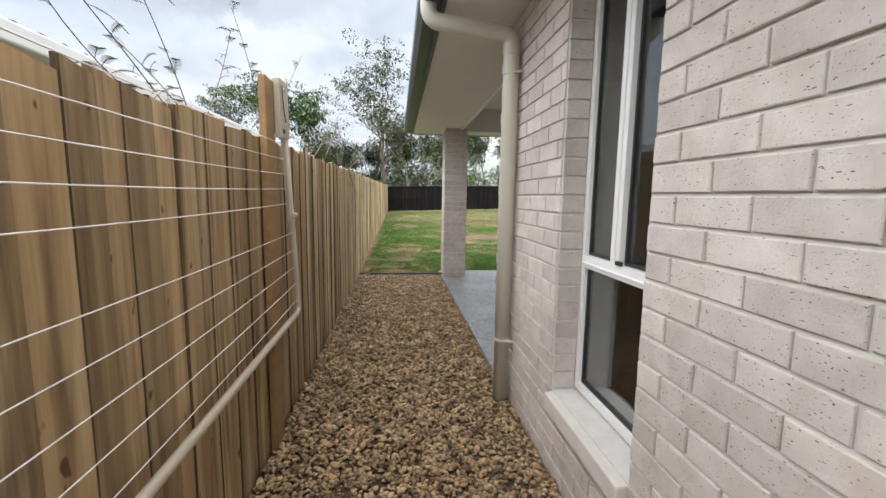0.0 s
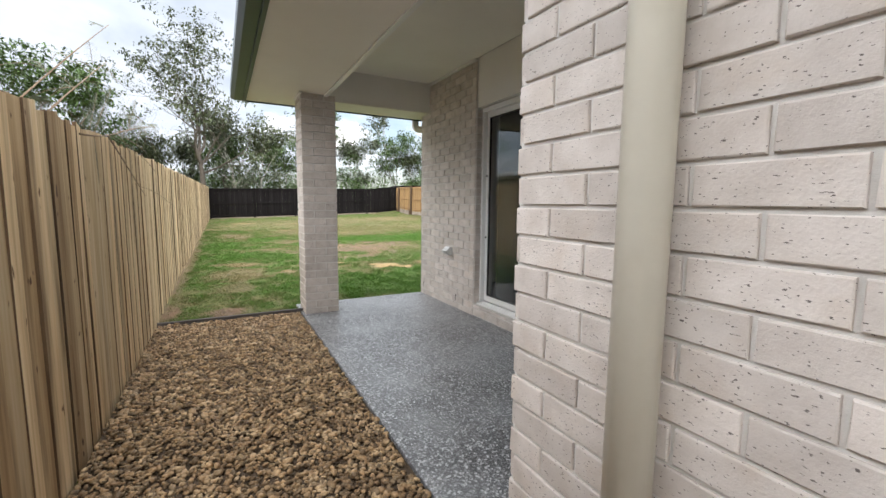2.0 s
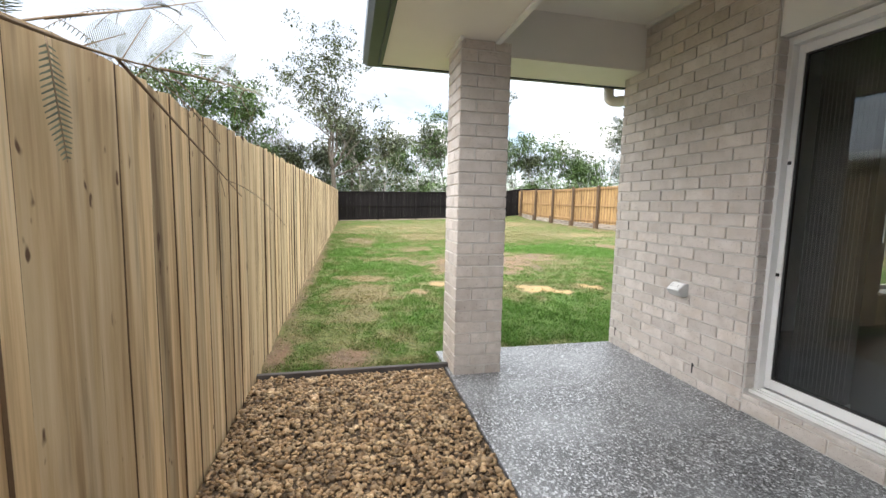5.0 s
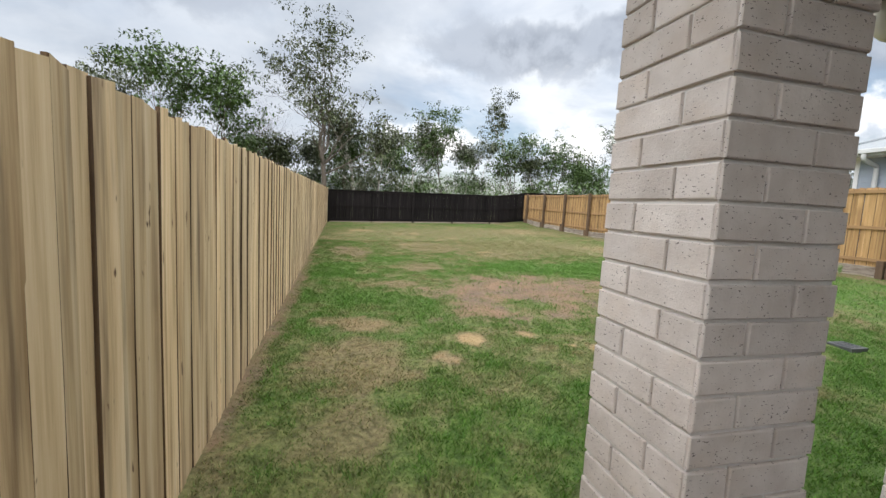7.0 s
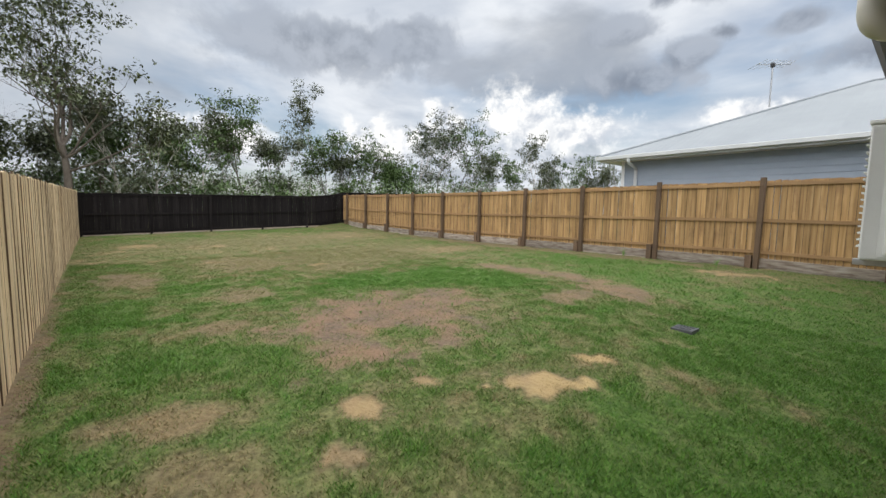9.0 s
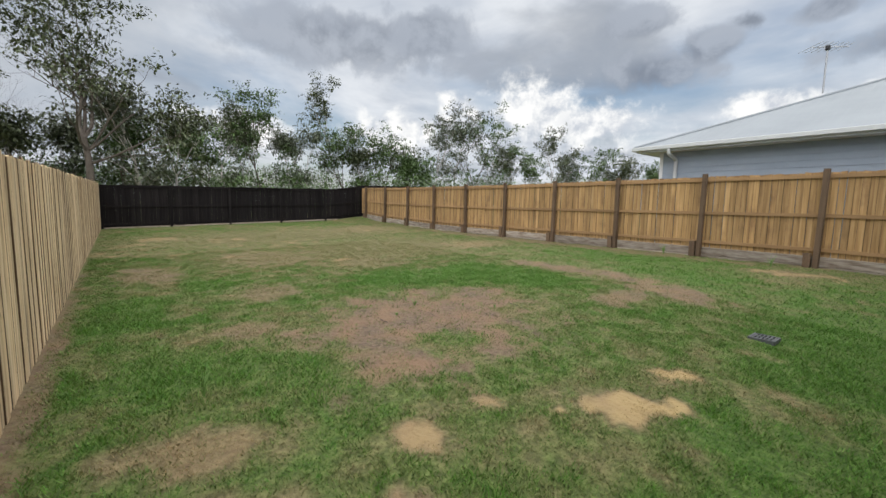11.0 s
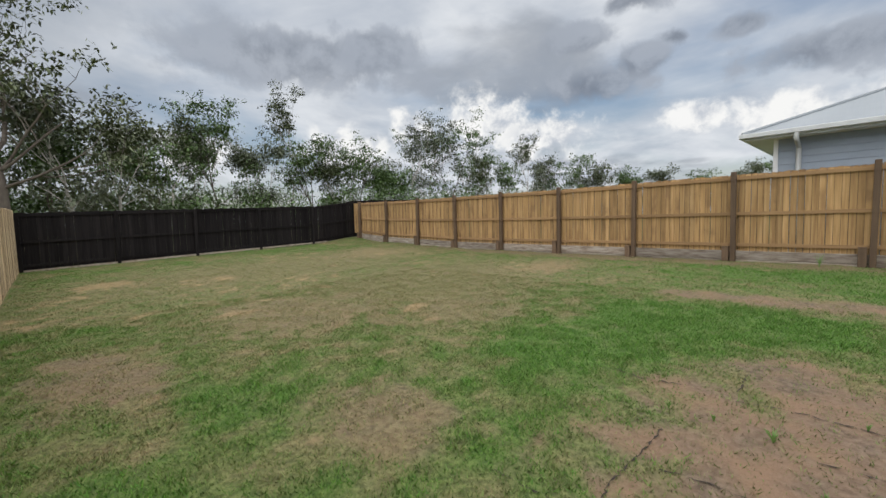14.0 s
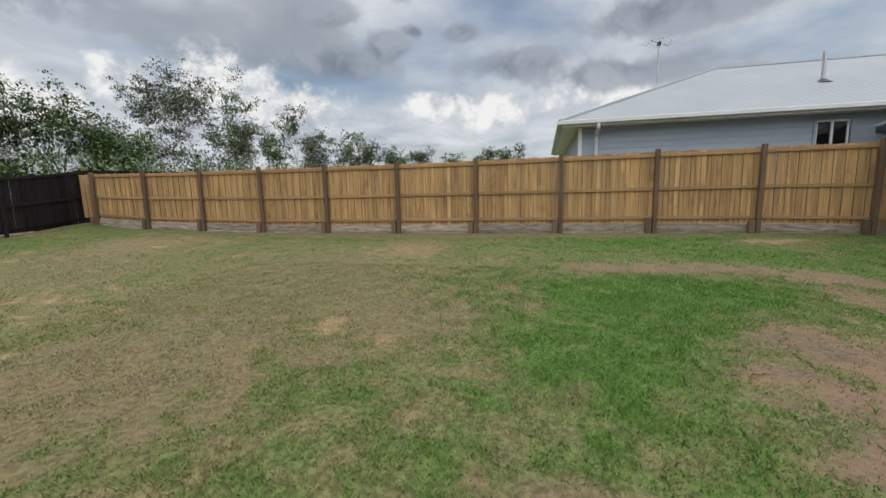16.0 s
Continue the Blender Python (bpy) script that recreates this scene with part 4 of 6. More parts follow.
def outlet():
    o = tagged(empty("power_outlet", (DX - 0.006, 6.27, 0.665)), "grey weatherproof twin power outlet on the brick wall", "outlet")
    bm = bmesh.new()
    # wedge-shaped body, its face tilted up
    P = [(0, -0.06, -0.045), (0, 0.06, -0.045), (0, 0.06, 0.05), (0, -0.06, 0.05), (-0.05, -0.06, -0.045), (-0.05, 0.06, -0.045), (-0.085, 0.06, 0.0), (-0.085, -0.06, 0.0), (-0.03, 0.06, 0.05), (-0.03, -0.06, 0.05)]
    v = [bm.verts.new(p) for p in P]
    for f in ((0, 1, 5, 4), (4, 5, 6, 7), (7, 6, 8, 9), (9, 8, 2, 3), (0, 4, 7, 9, 3), (1, 2, 8, 6, 5), (0, 3, 2, 1)):
        bm.faces.new([v[i] for i in f])
    bmesh.ops.recalc_face_normals(bm, faces=bm.faces)
    bmesh.ops.bevel(bm, geom=bm.edges[:], offset=0.003, segments=2, affect="EDGES")
    part("body", bm, mat("outlet_plastic", [(0.50, 0.51, 0.51), (0.56, 0.57, 0.57)], 10, 0.45, 0.03, 60), o)
    face = Matrix.Translation((-0.0575, 0, 0.025)) @ Matrix.Rotation(radians(-42.3), 4, "Y")
    bm = boxes((-0.034, -0.054, 0.001, 0.034, 0.054, 0.006), bevel=0.002)
    bm.transform(face)
    pl = part("face_plate", bm, M_WHITE, o)
    for y in (-0.027, 0.027):
        bm = boxes((-0.024, y - 0.018, 0.0062, 0.02, y + 0.018, 0.0105), bevel=0.002)
        bm.transform(face)
        c = part("cover", bm, M_WHITE, pl)
        bm = boxes((-0.012, y - 0.01, 0.0107, -0.008, y - 0.004, 0.0115), (-0.012, y + 0.004, 0.0107, -0.008, y + 0.01, 0.0115), (0.004, y - 0.003, 0.0107, 0.012, y + 0.003, 0.0115))
        bm.transform(face)
        part("slots", bm, M_FRAMEDARK, pl)


outlet()
# weep holes: open joints low in the patio wall
for y in (3.12, 6.12, 7.0):
    structure("weep_hole", boxes((DX - 0.0105, y - 0.006, 0.09, DX - 0.001, y + 0.006, 0.164)), M_FRAMEDARK, "narrow dark weep hole in the brickwork", "vent")


def air_conditioner():
    a = tagged(empty("air_conditioner", (4.0, HY + 0.02, 1.2)), "white outdoor air conditioner unit on wall brackets", "air conditioner")
    white = mat("appliance_white", [(0.66, 0.66, 0.63), (0.72, 0.72, 0.69)], 3, 0.45, 0.03, 50)
    L, D, H = 0.86, 0.31, 0.8
    part("casing", boxes((0, 0, 0.02, L, D, H), bevel=0.012), white, a)
    part("top_cover", boxes((-0.008, -0.008, H + 0.001, L + 0.008, D + 0.008, H + 0.025), bevel=0.006), white, a)
    panel = part("side_panel", boxes((-0.006, 0.02, 0.04, -0.001, D - 0.075, H - 0.02), bevel=0.002), white, a)
    part("handle_recess", boxes((-0.0085, 0.05, 0.70, -0.0065, D - 0.11, 0.75)), mat("recess_grey", [(0.16, 0.16, 0.16), (0.22, 0.22, 0.22)], 5, 0.7, 0), panel, "shadowed hand recess")
    part("valve_cover", boxes((-0.05, 0.03, 0.05, -0.0065, D - 0.1, 0.44), bevel=0.012), white, panel)
    part("rating_label", boxes((-0.0078, 0.06, 0.5, -0.0066, D - 0.11, 0.65)), M_CORD, panel, "white paper rating label")
    for k in range(6):
        part("text_line", boxes((-0.0086, 0.066, 0.515 + 0.021 * k, -0.0079, D - 0.116 - 0.012 * (k % 3), 0.521 + 0.021 * k)), mat("print_blue_grey", [(0.25, 0.3, 0.4), (0.3, 0.35, 0.45)], 5, 0.7, 0) if k == 0 else bpy.data.materials["print_blue_grey"], panel)
    g = part("grille", boxes((0.08, D + 0.001, 0.07, 0.6, D + 0.006, 0.8), bevel=0.002), bpy.data.materials["recess_grey"], a)
    for k in range(17):
        part("slat", boxes((0.08, D + 0.007, 0.09 + 0.04 * k, 0.6, D + 0.02, 0.1 + 0.04 * k)), white, g)
    for k in range(7):
        part("corner_louvre", boxes((-0.004 + 0.0, D - 0.068 + 0.009 * k, 0.05, 0.006, D - 0.063 + 0.009 * k, H - 0.02)), white, a)
    for x in (0.1, 0.72):
        part("bracket", boxes((x, -0.018, -0.02, x + 0.04, D + 0.03, 0.018), (x, -0.018, -0.32, x + 0.04, -0.002, -0.02), bevel=0.003), M_STEEL, a, "galvanised wall bracket")


air_conditioner()


def clothesline():
    """Fold-down line frame, hanging flat against the fence."""
    c = tagged(empty("clothesline", (0.04, 2.2, 0.6)), "cream fold-down clothesline hanging folded against the fence", "clothesline")
    inv = Matrix.Translation((-0.04, -2.2, -0.6))
    top, low = Vector((0.05, 2.19, 1.80)), Vector((0.05, 2.43, 0.66))
    d = (low - top).normalized()

    def p(name, bm, material, label="", parent=c, smooth=False):
        bm.transform(inv)
        return part(name, bm, material, parent, label, smooth)
    for name, off in (("arm", Vector((0, 0.0, 0))), ("arm", Vector((0, -2.95, 0)))):
        bm = bmesh.new()
        # outer tube: down the arm, round the corner and along the foot rail
        if off.y == 0:
            tube(bm, bend([top + off + Vector((0, 0.035, -0.12)), low + Vector((0, 0.02, -0.06)), Vector((0.05, 0.4, 0.58)), Vector((0.05, -0.55, 0.6))], 0.07, 6), 0.0165, 10)
        else:
            tube(bm, [top + off + Vector((0, 0.03, -0.12)), low + off + Vector((0, 0.0, -0.07))], 0.0165, 10)
        arm = p(name, bm, M_CREAMRAIL, smooth=True)
        q0, q1 = top + off + d * 0.22 + Vector((0, -0.035, 0)), top + off + d * 0.66 + Vector((0, -0.035, 0))
        bm = bmesh.new()
        tube(bm, [q0, q1], 0.012, 4)
        p("strut", bm, M_CREAMRAIL, "", arm)
        bm = bmesh.new()
        box(bm, -0.006, -0.032, -0.012, 0.012, 0.032, 0.012, bevel=0.003)
        bm.transform(Matrix.Translation(top + off + d * 0.63 + Vector((0.018, -0.015, 0))))
        p("link_plate", bm, M_CREAMRAIL, "", arm)
        for y in (-0.04, 0.01):
            bm = bmesh.new()
            bmesh.ops.create_uvsphere(bm, u_segments=8, v_segments=6, radius=0.008, matrix=Matrix.Translation(top + off + d * 0.63 + Vector((0.032, y, 0))))
            p("bolt", bm, M_STEEL, "", arm)
        bm = bmesh.new()
        box(bm, -0.012, -0.085, -0.24, 0.018, 0.075, 0.045, bevel=0.006)
        bm.transform(Matrix.Translation(top + off + Vector((0, 0.0, 0.02))) @ Matrix.Rotation(radians(4), 4, "X"))
        hinge = p("hinge_plate", bm, M_CREAMRAIL)
        for k, (yy, zz, r) in enumerate(((-0.03, -0.19, 0.014), (0.0, 0.02, 0.008), (0.02, -0.15, 0.007))):
            bm = bmesh.new()
            bmesh.ops.create_cone(bm, cap_ends=True, segments=12, radius1=r, radius2=r * 0.8, depth=0.008, matrix=Matrix.Translation(top + off + Vector((0.02, yy, zz))) @ Matrix.Rotation(radians(90), 4, "Y"))
            p("bolt" if k else "locating_hole", bm, M_STEEL if k else M_FRAMEDARK, "", hinge)
        # curved slot
        bm = bmesh.new()
        tube(bm, [top + off + Vector((0.0185, -0.042 + 0.055 * t * t, 0.03 - 0.17 * t)) for t in (0, 0.2, 0.4, 0.6, 0.8, 1)], 0.0035, 6)
        p("slot", bm, M_FRAMEDARK, "", hinge)
    for z in (1.555, 1.478, 1.402, 1.326, 1.248, 1.082, 0.982, 0.882, 0.78, 0.678):
        yend = top.y + (top.z - z) * 0.21 + 0.03
        bm = bmesh.new()
        n = 12
        tube(bm, [(0.05, yend + (-0.75 - yend) * i / n, z - 0.02 * math.sin(math.pi * i / n)) for i in range(n + 1)], 0.0017, 5)
        p("line", bm, M_CORD, "thin white line")
    for y in (2.06, -0.89):
        p("mounting_post", boxes((0.003, y - 0.07, -0.05, 0.036, y + 0.06, 1.84), bevel=0.004), M_RAIL, "upright timber mounting board")


clothesline()

# ---- ground fittings ----
edging = tagged(part("garden_edging", boxes((0.005, 6.745, -0.08, 1.395, 6.785, 0.028), bevel=0.006), mat("edging_timber", [(0.055, 0.05, 0.05), (0.11, 0.10, 0.095)], 3, 0.85, 0.4, 25, stretch=(1, 8, 8), dist=0.004)),
                "weathered dark timber edging between gravel and lawn", "edging")
DG = Vector((5.835, 8.933, float(lawn_z(5.835, 8.933)) + 0.016))
M_DRAIN = mat("drain_plastic", [(0.06, 0.065, 0.07), (0.10, 0.105, 0.11)], 8, 0.6, 0.05, 60)
drain = tagged(empty("yard_drain", DG), "grey square drain grate set in the lawn", "drain")
part("rim", boxes((-0.115, -0.115, -0.06, 0.115, -0.095, 0.010), (-0.115, 0.095, -0.06, 0.115, 0.115, 0.010), (-0.115, -0.095, -0.06, -0.095, 0.095, 0.010), (0.095, -0.095, -0.06, 0.115, 0.095, 0.010), bevel=0.003), M_DRAIN, drain)
part("pit", boxes((-0.095, -0.095, -0.06, 0.095, 0.095, -0.045)), M_FRAMEDARK, drain)
for k in range(6):
    part("bar", boxes((-0.095, -0.088 + 0.033 * k, -0.01, 0.095, -0.076 + 0.033 * k, 0.007)), M_DRAIN, drain)
part("bar", boxes((-0.008, -0.094, -0.012, 0.008, 0.094, 0.005)), M_DRAIN, drain)

# ---- gravel ----
M_PEBBLE = mat("river_pebble", [(0.13, 0.078, 0.04), (0.30, 0.20, 0.105), (0.46, 0.345, 0.21)], 9, 0.6, 0.15, 90, island=0.55, dist=0.003)
structure("gravel_bed", boxes((0.004, -3.0, -0.04, 1.36, 6.743, -0.018)), mat("gravel_soil", [(0.07, 0.05, 0.03), (0.13, 0.09, 0.06)], 40, 0.95, 0.8, 90, dist=0.02), "brown soil bed under the gravel", "gravel bed")


def gravel():
    r = np.random.RandomState(4)
    bm = bmesh.new()
    bmesh.ops.create_icosphere(bm, subdivisions=1, radius=1.0)
    base = np.array([v.co[:] for v in bm.verts])
    tri = np.array([[v.index for v in f.verts] for f in bm.faces])
    bm.free()
    n = 34000
    y = r.uniform(-0.2, 6.74, n)
    x = r.uniform(0.012, 1.36, n)
    x = np.where(y > RY, x * 0.99, x)
    keep = ~((np.abs(x - 1.312) < 0.05) & (np.abs(y - 2.455) < 0.05))
    x, y = x[keep], y[keep]
    n = len(x)
    size = r.uniform(0.0065, 0.0145, n) * (1 + 0.5 * (r.rand(n) > 0.93))
    ax = np.stack((size * r.uniform(0.9, 1.55, n), size * r.uniform(0.75, 1.1, n), size * r.uniform(0.45, 0.75, n)), 1)
    z = -0.016 + ax[:, 2] * 0.8 + r.uniform(0, 0.012, n) + (fbm(x, y, 1.6, 70) - 0.5) * 0.03
    ang, tilt = r.uniform(0, 6.283, n), r.uniform(-0.5, 0.5, n)
    p = base[None] * ax[:, None, :] * r.uniform(0.82, 1.18, (n, len(base), 1))
    ct, st = np.cos(tilt)[:, None], np.sin(tilt)[:, None]
    px, pz = p[..., 0] * ct - p[..., 2] * st, p[..., 0] * st + p[..., 2] * ct
    ca, sa = np.cos(ang)[:, None], np.sin(ang)[:, None]
    v = np.stack((px * ca - p[..., 1] * sa + x[:, None], px * sa + p[..., 1] * ca + y[:, None], pz + z[:, None]), -1).reshape(-1, 3)
    v[:, 0] = np.maximum(v[:, 0], 0.004)
    f = (tri[None] + (np.arange(n) * len(base))[:, None, None]).reshape(-1, 3)
    mesh_stuff("gravel", v, f, M_PEBBLE, "brown and tan river pebbles along the side path", "gravel", smooth=True)


def mesh_stuff(name, v, f, material, label, category, smooth=False):
    me = bpy.data.meshes.new(name)
    k = f.shape[1]
    me.vertices.add(len(v))
    me.vertices.foreach_set("co", v.astype(np.float32).ravel())
    me.loops.add(f.size)
    me.loops.foreach_set("vertex_index", f.astype(np.int32).ravel())
    me.polygons.add(len(f))
    me.polygons.foreach_set("loop_start", np.arange(0, f.size, k, dtype=np.int32))
    me.update(calc_edges=True)
    if smooth:
        me.shade_smooth()
    me.materials.append(material)
    return tagged(new(name, me), label, category, kind="stuff")


gravel()


# ---- grass ----
def grass(name, n, x0, x1, y0, y1, h0, h1, w, seed, power=1.0):
    r = np.random.RandomState(seed)
    x = r.uniform(x0, x1, n)
    y = y0 + (y1 - y0) * r.rand(n) ** power
    bare, dry = lawn_state(x, y)
    ok = r.rand(n) > bare * 0.82
    # open joints between the turf slabs
    u, q = y * 0.97 + x * 0.22 + 0.05 * fbm(x, y, 3.0, 90), x * 0.97 - y * 0.22 + 0.05 * fbm(x, y, 3.0, 91)
    seam = (np.abs((q / 0.46) % 1 - 0.5) > 0.468) | (np.abs((u / 1.6 + 0.37 * np.floor(q / 0.46)) % 1 - 0.5) > 0.49)
    ok &= ~(seam & (value_noise(x, y, 1.3, 92) > 0.75))
    ok &= ~((x < 1.42) & (y < 6.79)) & ~((x < DX + 8.0) & (x > DX - 0.02) & (y < HY + 0.03)) & ~((x > 1.35) & (x < 3.06) & (y < HY + 0.03)) & ~((np.abs(x - DG.x) < 0.11) & (np.abs(y - DG.y) < 0.11))
    x, y, bare, dry = x[ok], y[ok], bare[ok], dry[ok]
    n = len(x)
    z = lawn_z(x, y) + (fbm(x, y, 2.5, 40) - 0.5) * 0.05 - 0.006
    tuft = 0.55 + 0.9 * value_noise(x, y, 7.0, 60)
    h = r.uniform(h0, h1, n) * (1.15 - 0.55 * dry) * tuft
    ang = r.uniform(0, 6.283, n)
    lean = r.uniform(0.3, 1.3, n) * h
    la = r.uniform(0, 6.283, n)
    ca, sa = np.cos(ang) * w, np.sin(ang) * w
    root = np.stack((x, y, z), 1)
    a = root + np.stack((ca, sa, 0 * x), 1)
    b = root - np.stack((ca, sa, 0 * x), 1)
    tip = root + np.stack((np.cos(la) * lean, np.sin(la) * lean, h), 1)
    v = np.stack((a, b, tip), 1).reshape(-1, 3)
    f = np.arange(3 * n).reshape(-1, 3)
    ob = mesh_stuff(name, v, f, M_BLADE, "short green and straw-coloured lawn grass", "grass")
    d = np.clip(dry + r.uniform(-0.25, 0.25, n), 0, 1.3)
    at = ob.data.attributes.new("dry", "FLOAT", "POINT")
    at.data.foreach_set("value", np.repeat(d, 3).astype(np.float32))
    return ob


grass("grass", 580000, 0.03, 7.2, 6.79, 19.0, 0.012, 0.034, 0.0034, 21, 1.15)
grass("grass", 420000, 0.03, 11.12, 6.9, 28.5, 0.016, 0.036, 0.0058, 22)


def weed(at, h, n, seed, label, dry=False):
    r = random.Random(seed)
    bm = bmesh.new()
    for k in range(n):
        a, l = r.uniform(0, 6.283), r.uniform(0.15, 0.6)
        hh = h * r.uniform(0.5, 1)
        p = [Vector((math.cos(a) * l * hh * t * t, math.sin(a) * l * hh * t * t, hh * t)) for t in (0, 0.35, 0.7, 1)]
        tube(bm, p, [0.004, 0.0035, 0.0025, 0.0008], 4)
    ob = part("weed", bm, M_STICK if dry else M_WEED)
    wx, wy, _ = yard(*at)
    ob.location = (wx, wy, float(lawn_z(wx, wy)) - 0.005)
    return tagged(ob, label, "weed")


M_WEED = mat("weed_green", [(0.10, 0.20, 0.04), (0.20, 0.33, 0.09)], 6, 0.6, 0)
M_STICK = mat("dry_stalk", [(0.16, 0.11, 0.07), (0.26, 0.19, 0.12)], 8, 0.9, 0.2)
weed((1.046, 11.41), 0.24, 16, 1, "tall pale green grass weed in the lawn")
weed((6.97, 11.44), 0.22, 2, 2, "short dry stalk standing in the lawn", True)
weed((6.6, 13.0), 0.2, 12, 3, "small green weed tuft in bare soil")
weed((11.3, 10.6), 0.25, 22, 4, "green weed tuft at the fence foot")
weed((11.55, 12.9), 0.25, 22, 6, "green weed tuft at the fence foot")
for k, at in enumerate(((3.65, 12.56), (3.72, 13.14), (3.71, 12.87), (3.22, 12.31), (4.17, 12.18), (4.45, 11.87))):
    weed(at, 0.06 if k else 0.09, 14 if k else 26, 5 + k, "low leafy weed in bare soil")


def turf_joints():
    """Open joints between the laid turf slabs: ragged dark gaps in the bare soil."""
    r = np.random.RandomState(9)
    lines = (((2.36, 13.04), (2.71, 13.1), (3.42, 13.07)), ((2.39, 13.75), (2.37, 13.06)), ((2.99, 12.96), (3.0, 12.5), (2.98, 12.1)), ((4.1, 12.83), (4.17, 12.59), (4.15, 12.02)), ((3.56, 12.36), (3.62, 11.95)),
             ((4.16, 12.01), (3.71, 12.01)), ((4.77, 11.95), (4.75, 11.5)), ((4.13, 13.74), (4.11, 13.46), (4.16, 13.1)), ((4.18, 11.84), (4.19, 11.5)), ((3.4, 11.9), (3.1, 11.91)), ((4.69, 12.86), (4.23, 12.84)), ((2.36, 13.04), (2.38, 12.6)))
    v, f = [], []
    for line in lines:
        pts = []
        for (x0, y0), (x1, y1) in zip(line, line[1:]):
            n = max(2, int(math.hypot(x1 - x0, y1 - y0) / 0.03))
            pts += [(x0 + (x1 - x0) * i / n, y0 + (y1 - y0) * i / n) for i in range(n)]
        pts = np.array([yard(*p)[:2] for p in pts]) + r.normal(0, 0.006, (len(pts), 2))
        d = np.gradient(pts, axis=0)
        d /= np.linalg.norm(d, axis=1)[:, None]
        half = (r.uniform(0.0, 0.008, len(pts)) * (r.rand(len(pts)) > 0.2))[:, None]
        side = np.stack((-d[:, 1], d[:, 0]), 1) * half
        for sgn in (1, -1):
            q = pts + side * sgn
            z = lawn_z(q[:, 0], q[:, 1]) + (fbm(q[:, 0], q[:, 1], 2.5, 40) - 0.5) * 0.05 + 0.007
            v.append(np.column_stack((q, z)))
        base = sum(len(k) for k in v[:-2])
        n = len(pts)
        f += [(base + i, base + i + 1, base + n + i + 1, base + n + i) for i in range(n - 1)]
    mesh_stuff("turf_joint", np.concatenate(v), np.array(f), mat("joint_soil", [(0.018, 0.013, 0.009), (0.04, 0.028, 0.02)], 30, 0.95, 0.4, 80), "dark open joints between laid turf slabs", "turf")


turf_joints()


# ---- neighbouring houses ----
def ribbed_roof(name, quad, pitch, parent, label="", rise=0.018):
    """Corrugated sheet between two eave and two ridge corners; ribs run up the slope."""
    a, b, c, d = [Vector(p) for p in quad]     # eave a-b, ridge d-c
    n = max(8, int((b - a).length / pitch))
    up = (b - a).cross(d - a).normalized()
    if up.z < 0:
        up = -up
    bm = bmesh.new()
    rows = []
    for i in range(n * 4 + 1):
        t = i / (n * 4)
        h = (0.0, 0.5, 1.0, 0.5)[i % 4] * rise
        rows.append((bm.verts.new(a.lerp(b, t) + up * h), bm.verts.new(d.lerp(c, t) + up * h)))
    for p, q in zip(rows, rows[1:]):
        bm.faces.new((p[0], q[0], q[1], p[1]))
    return part(name, bm, M_ROOF, parent, label)


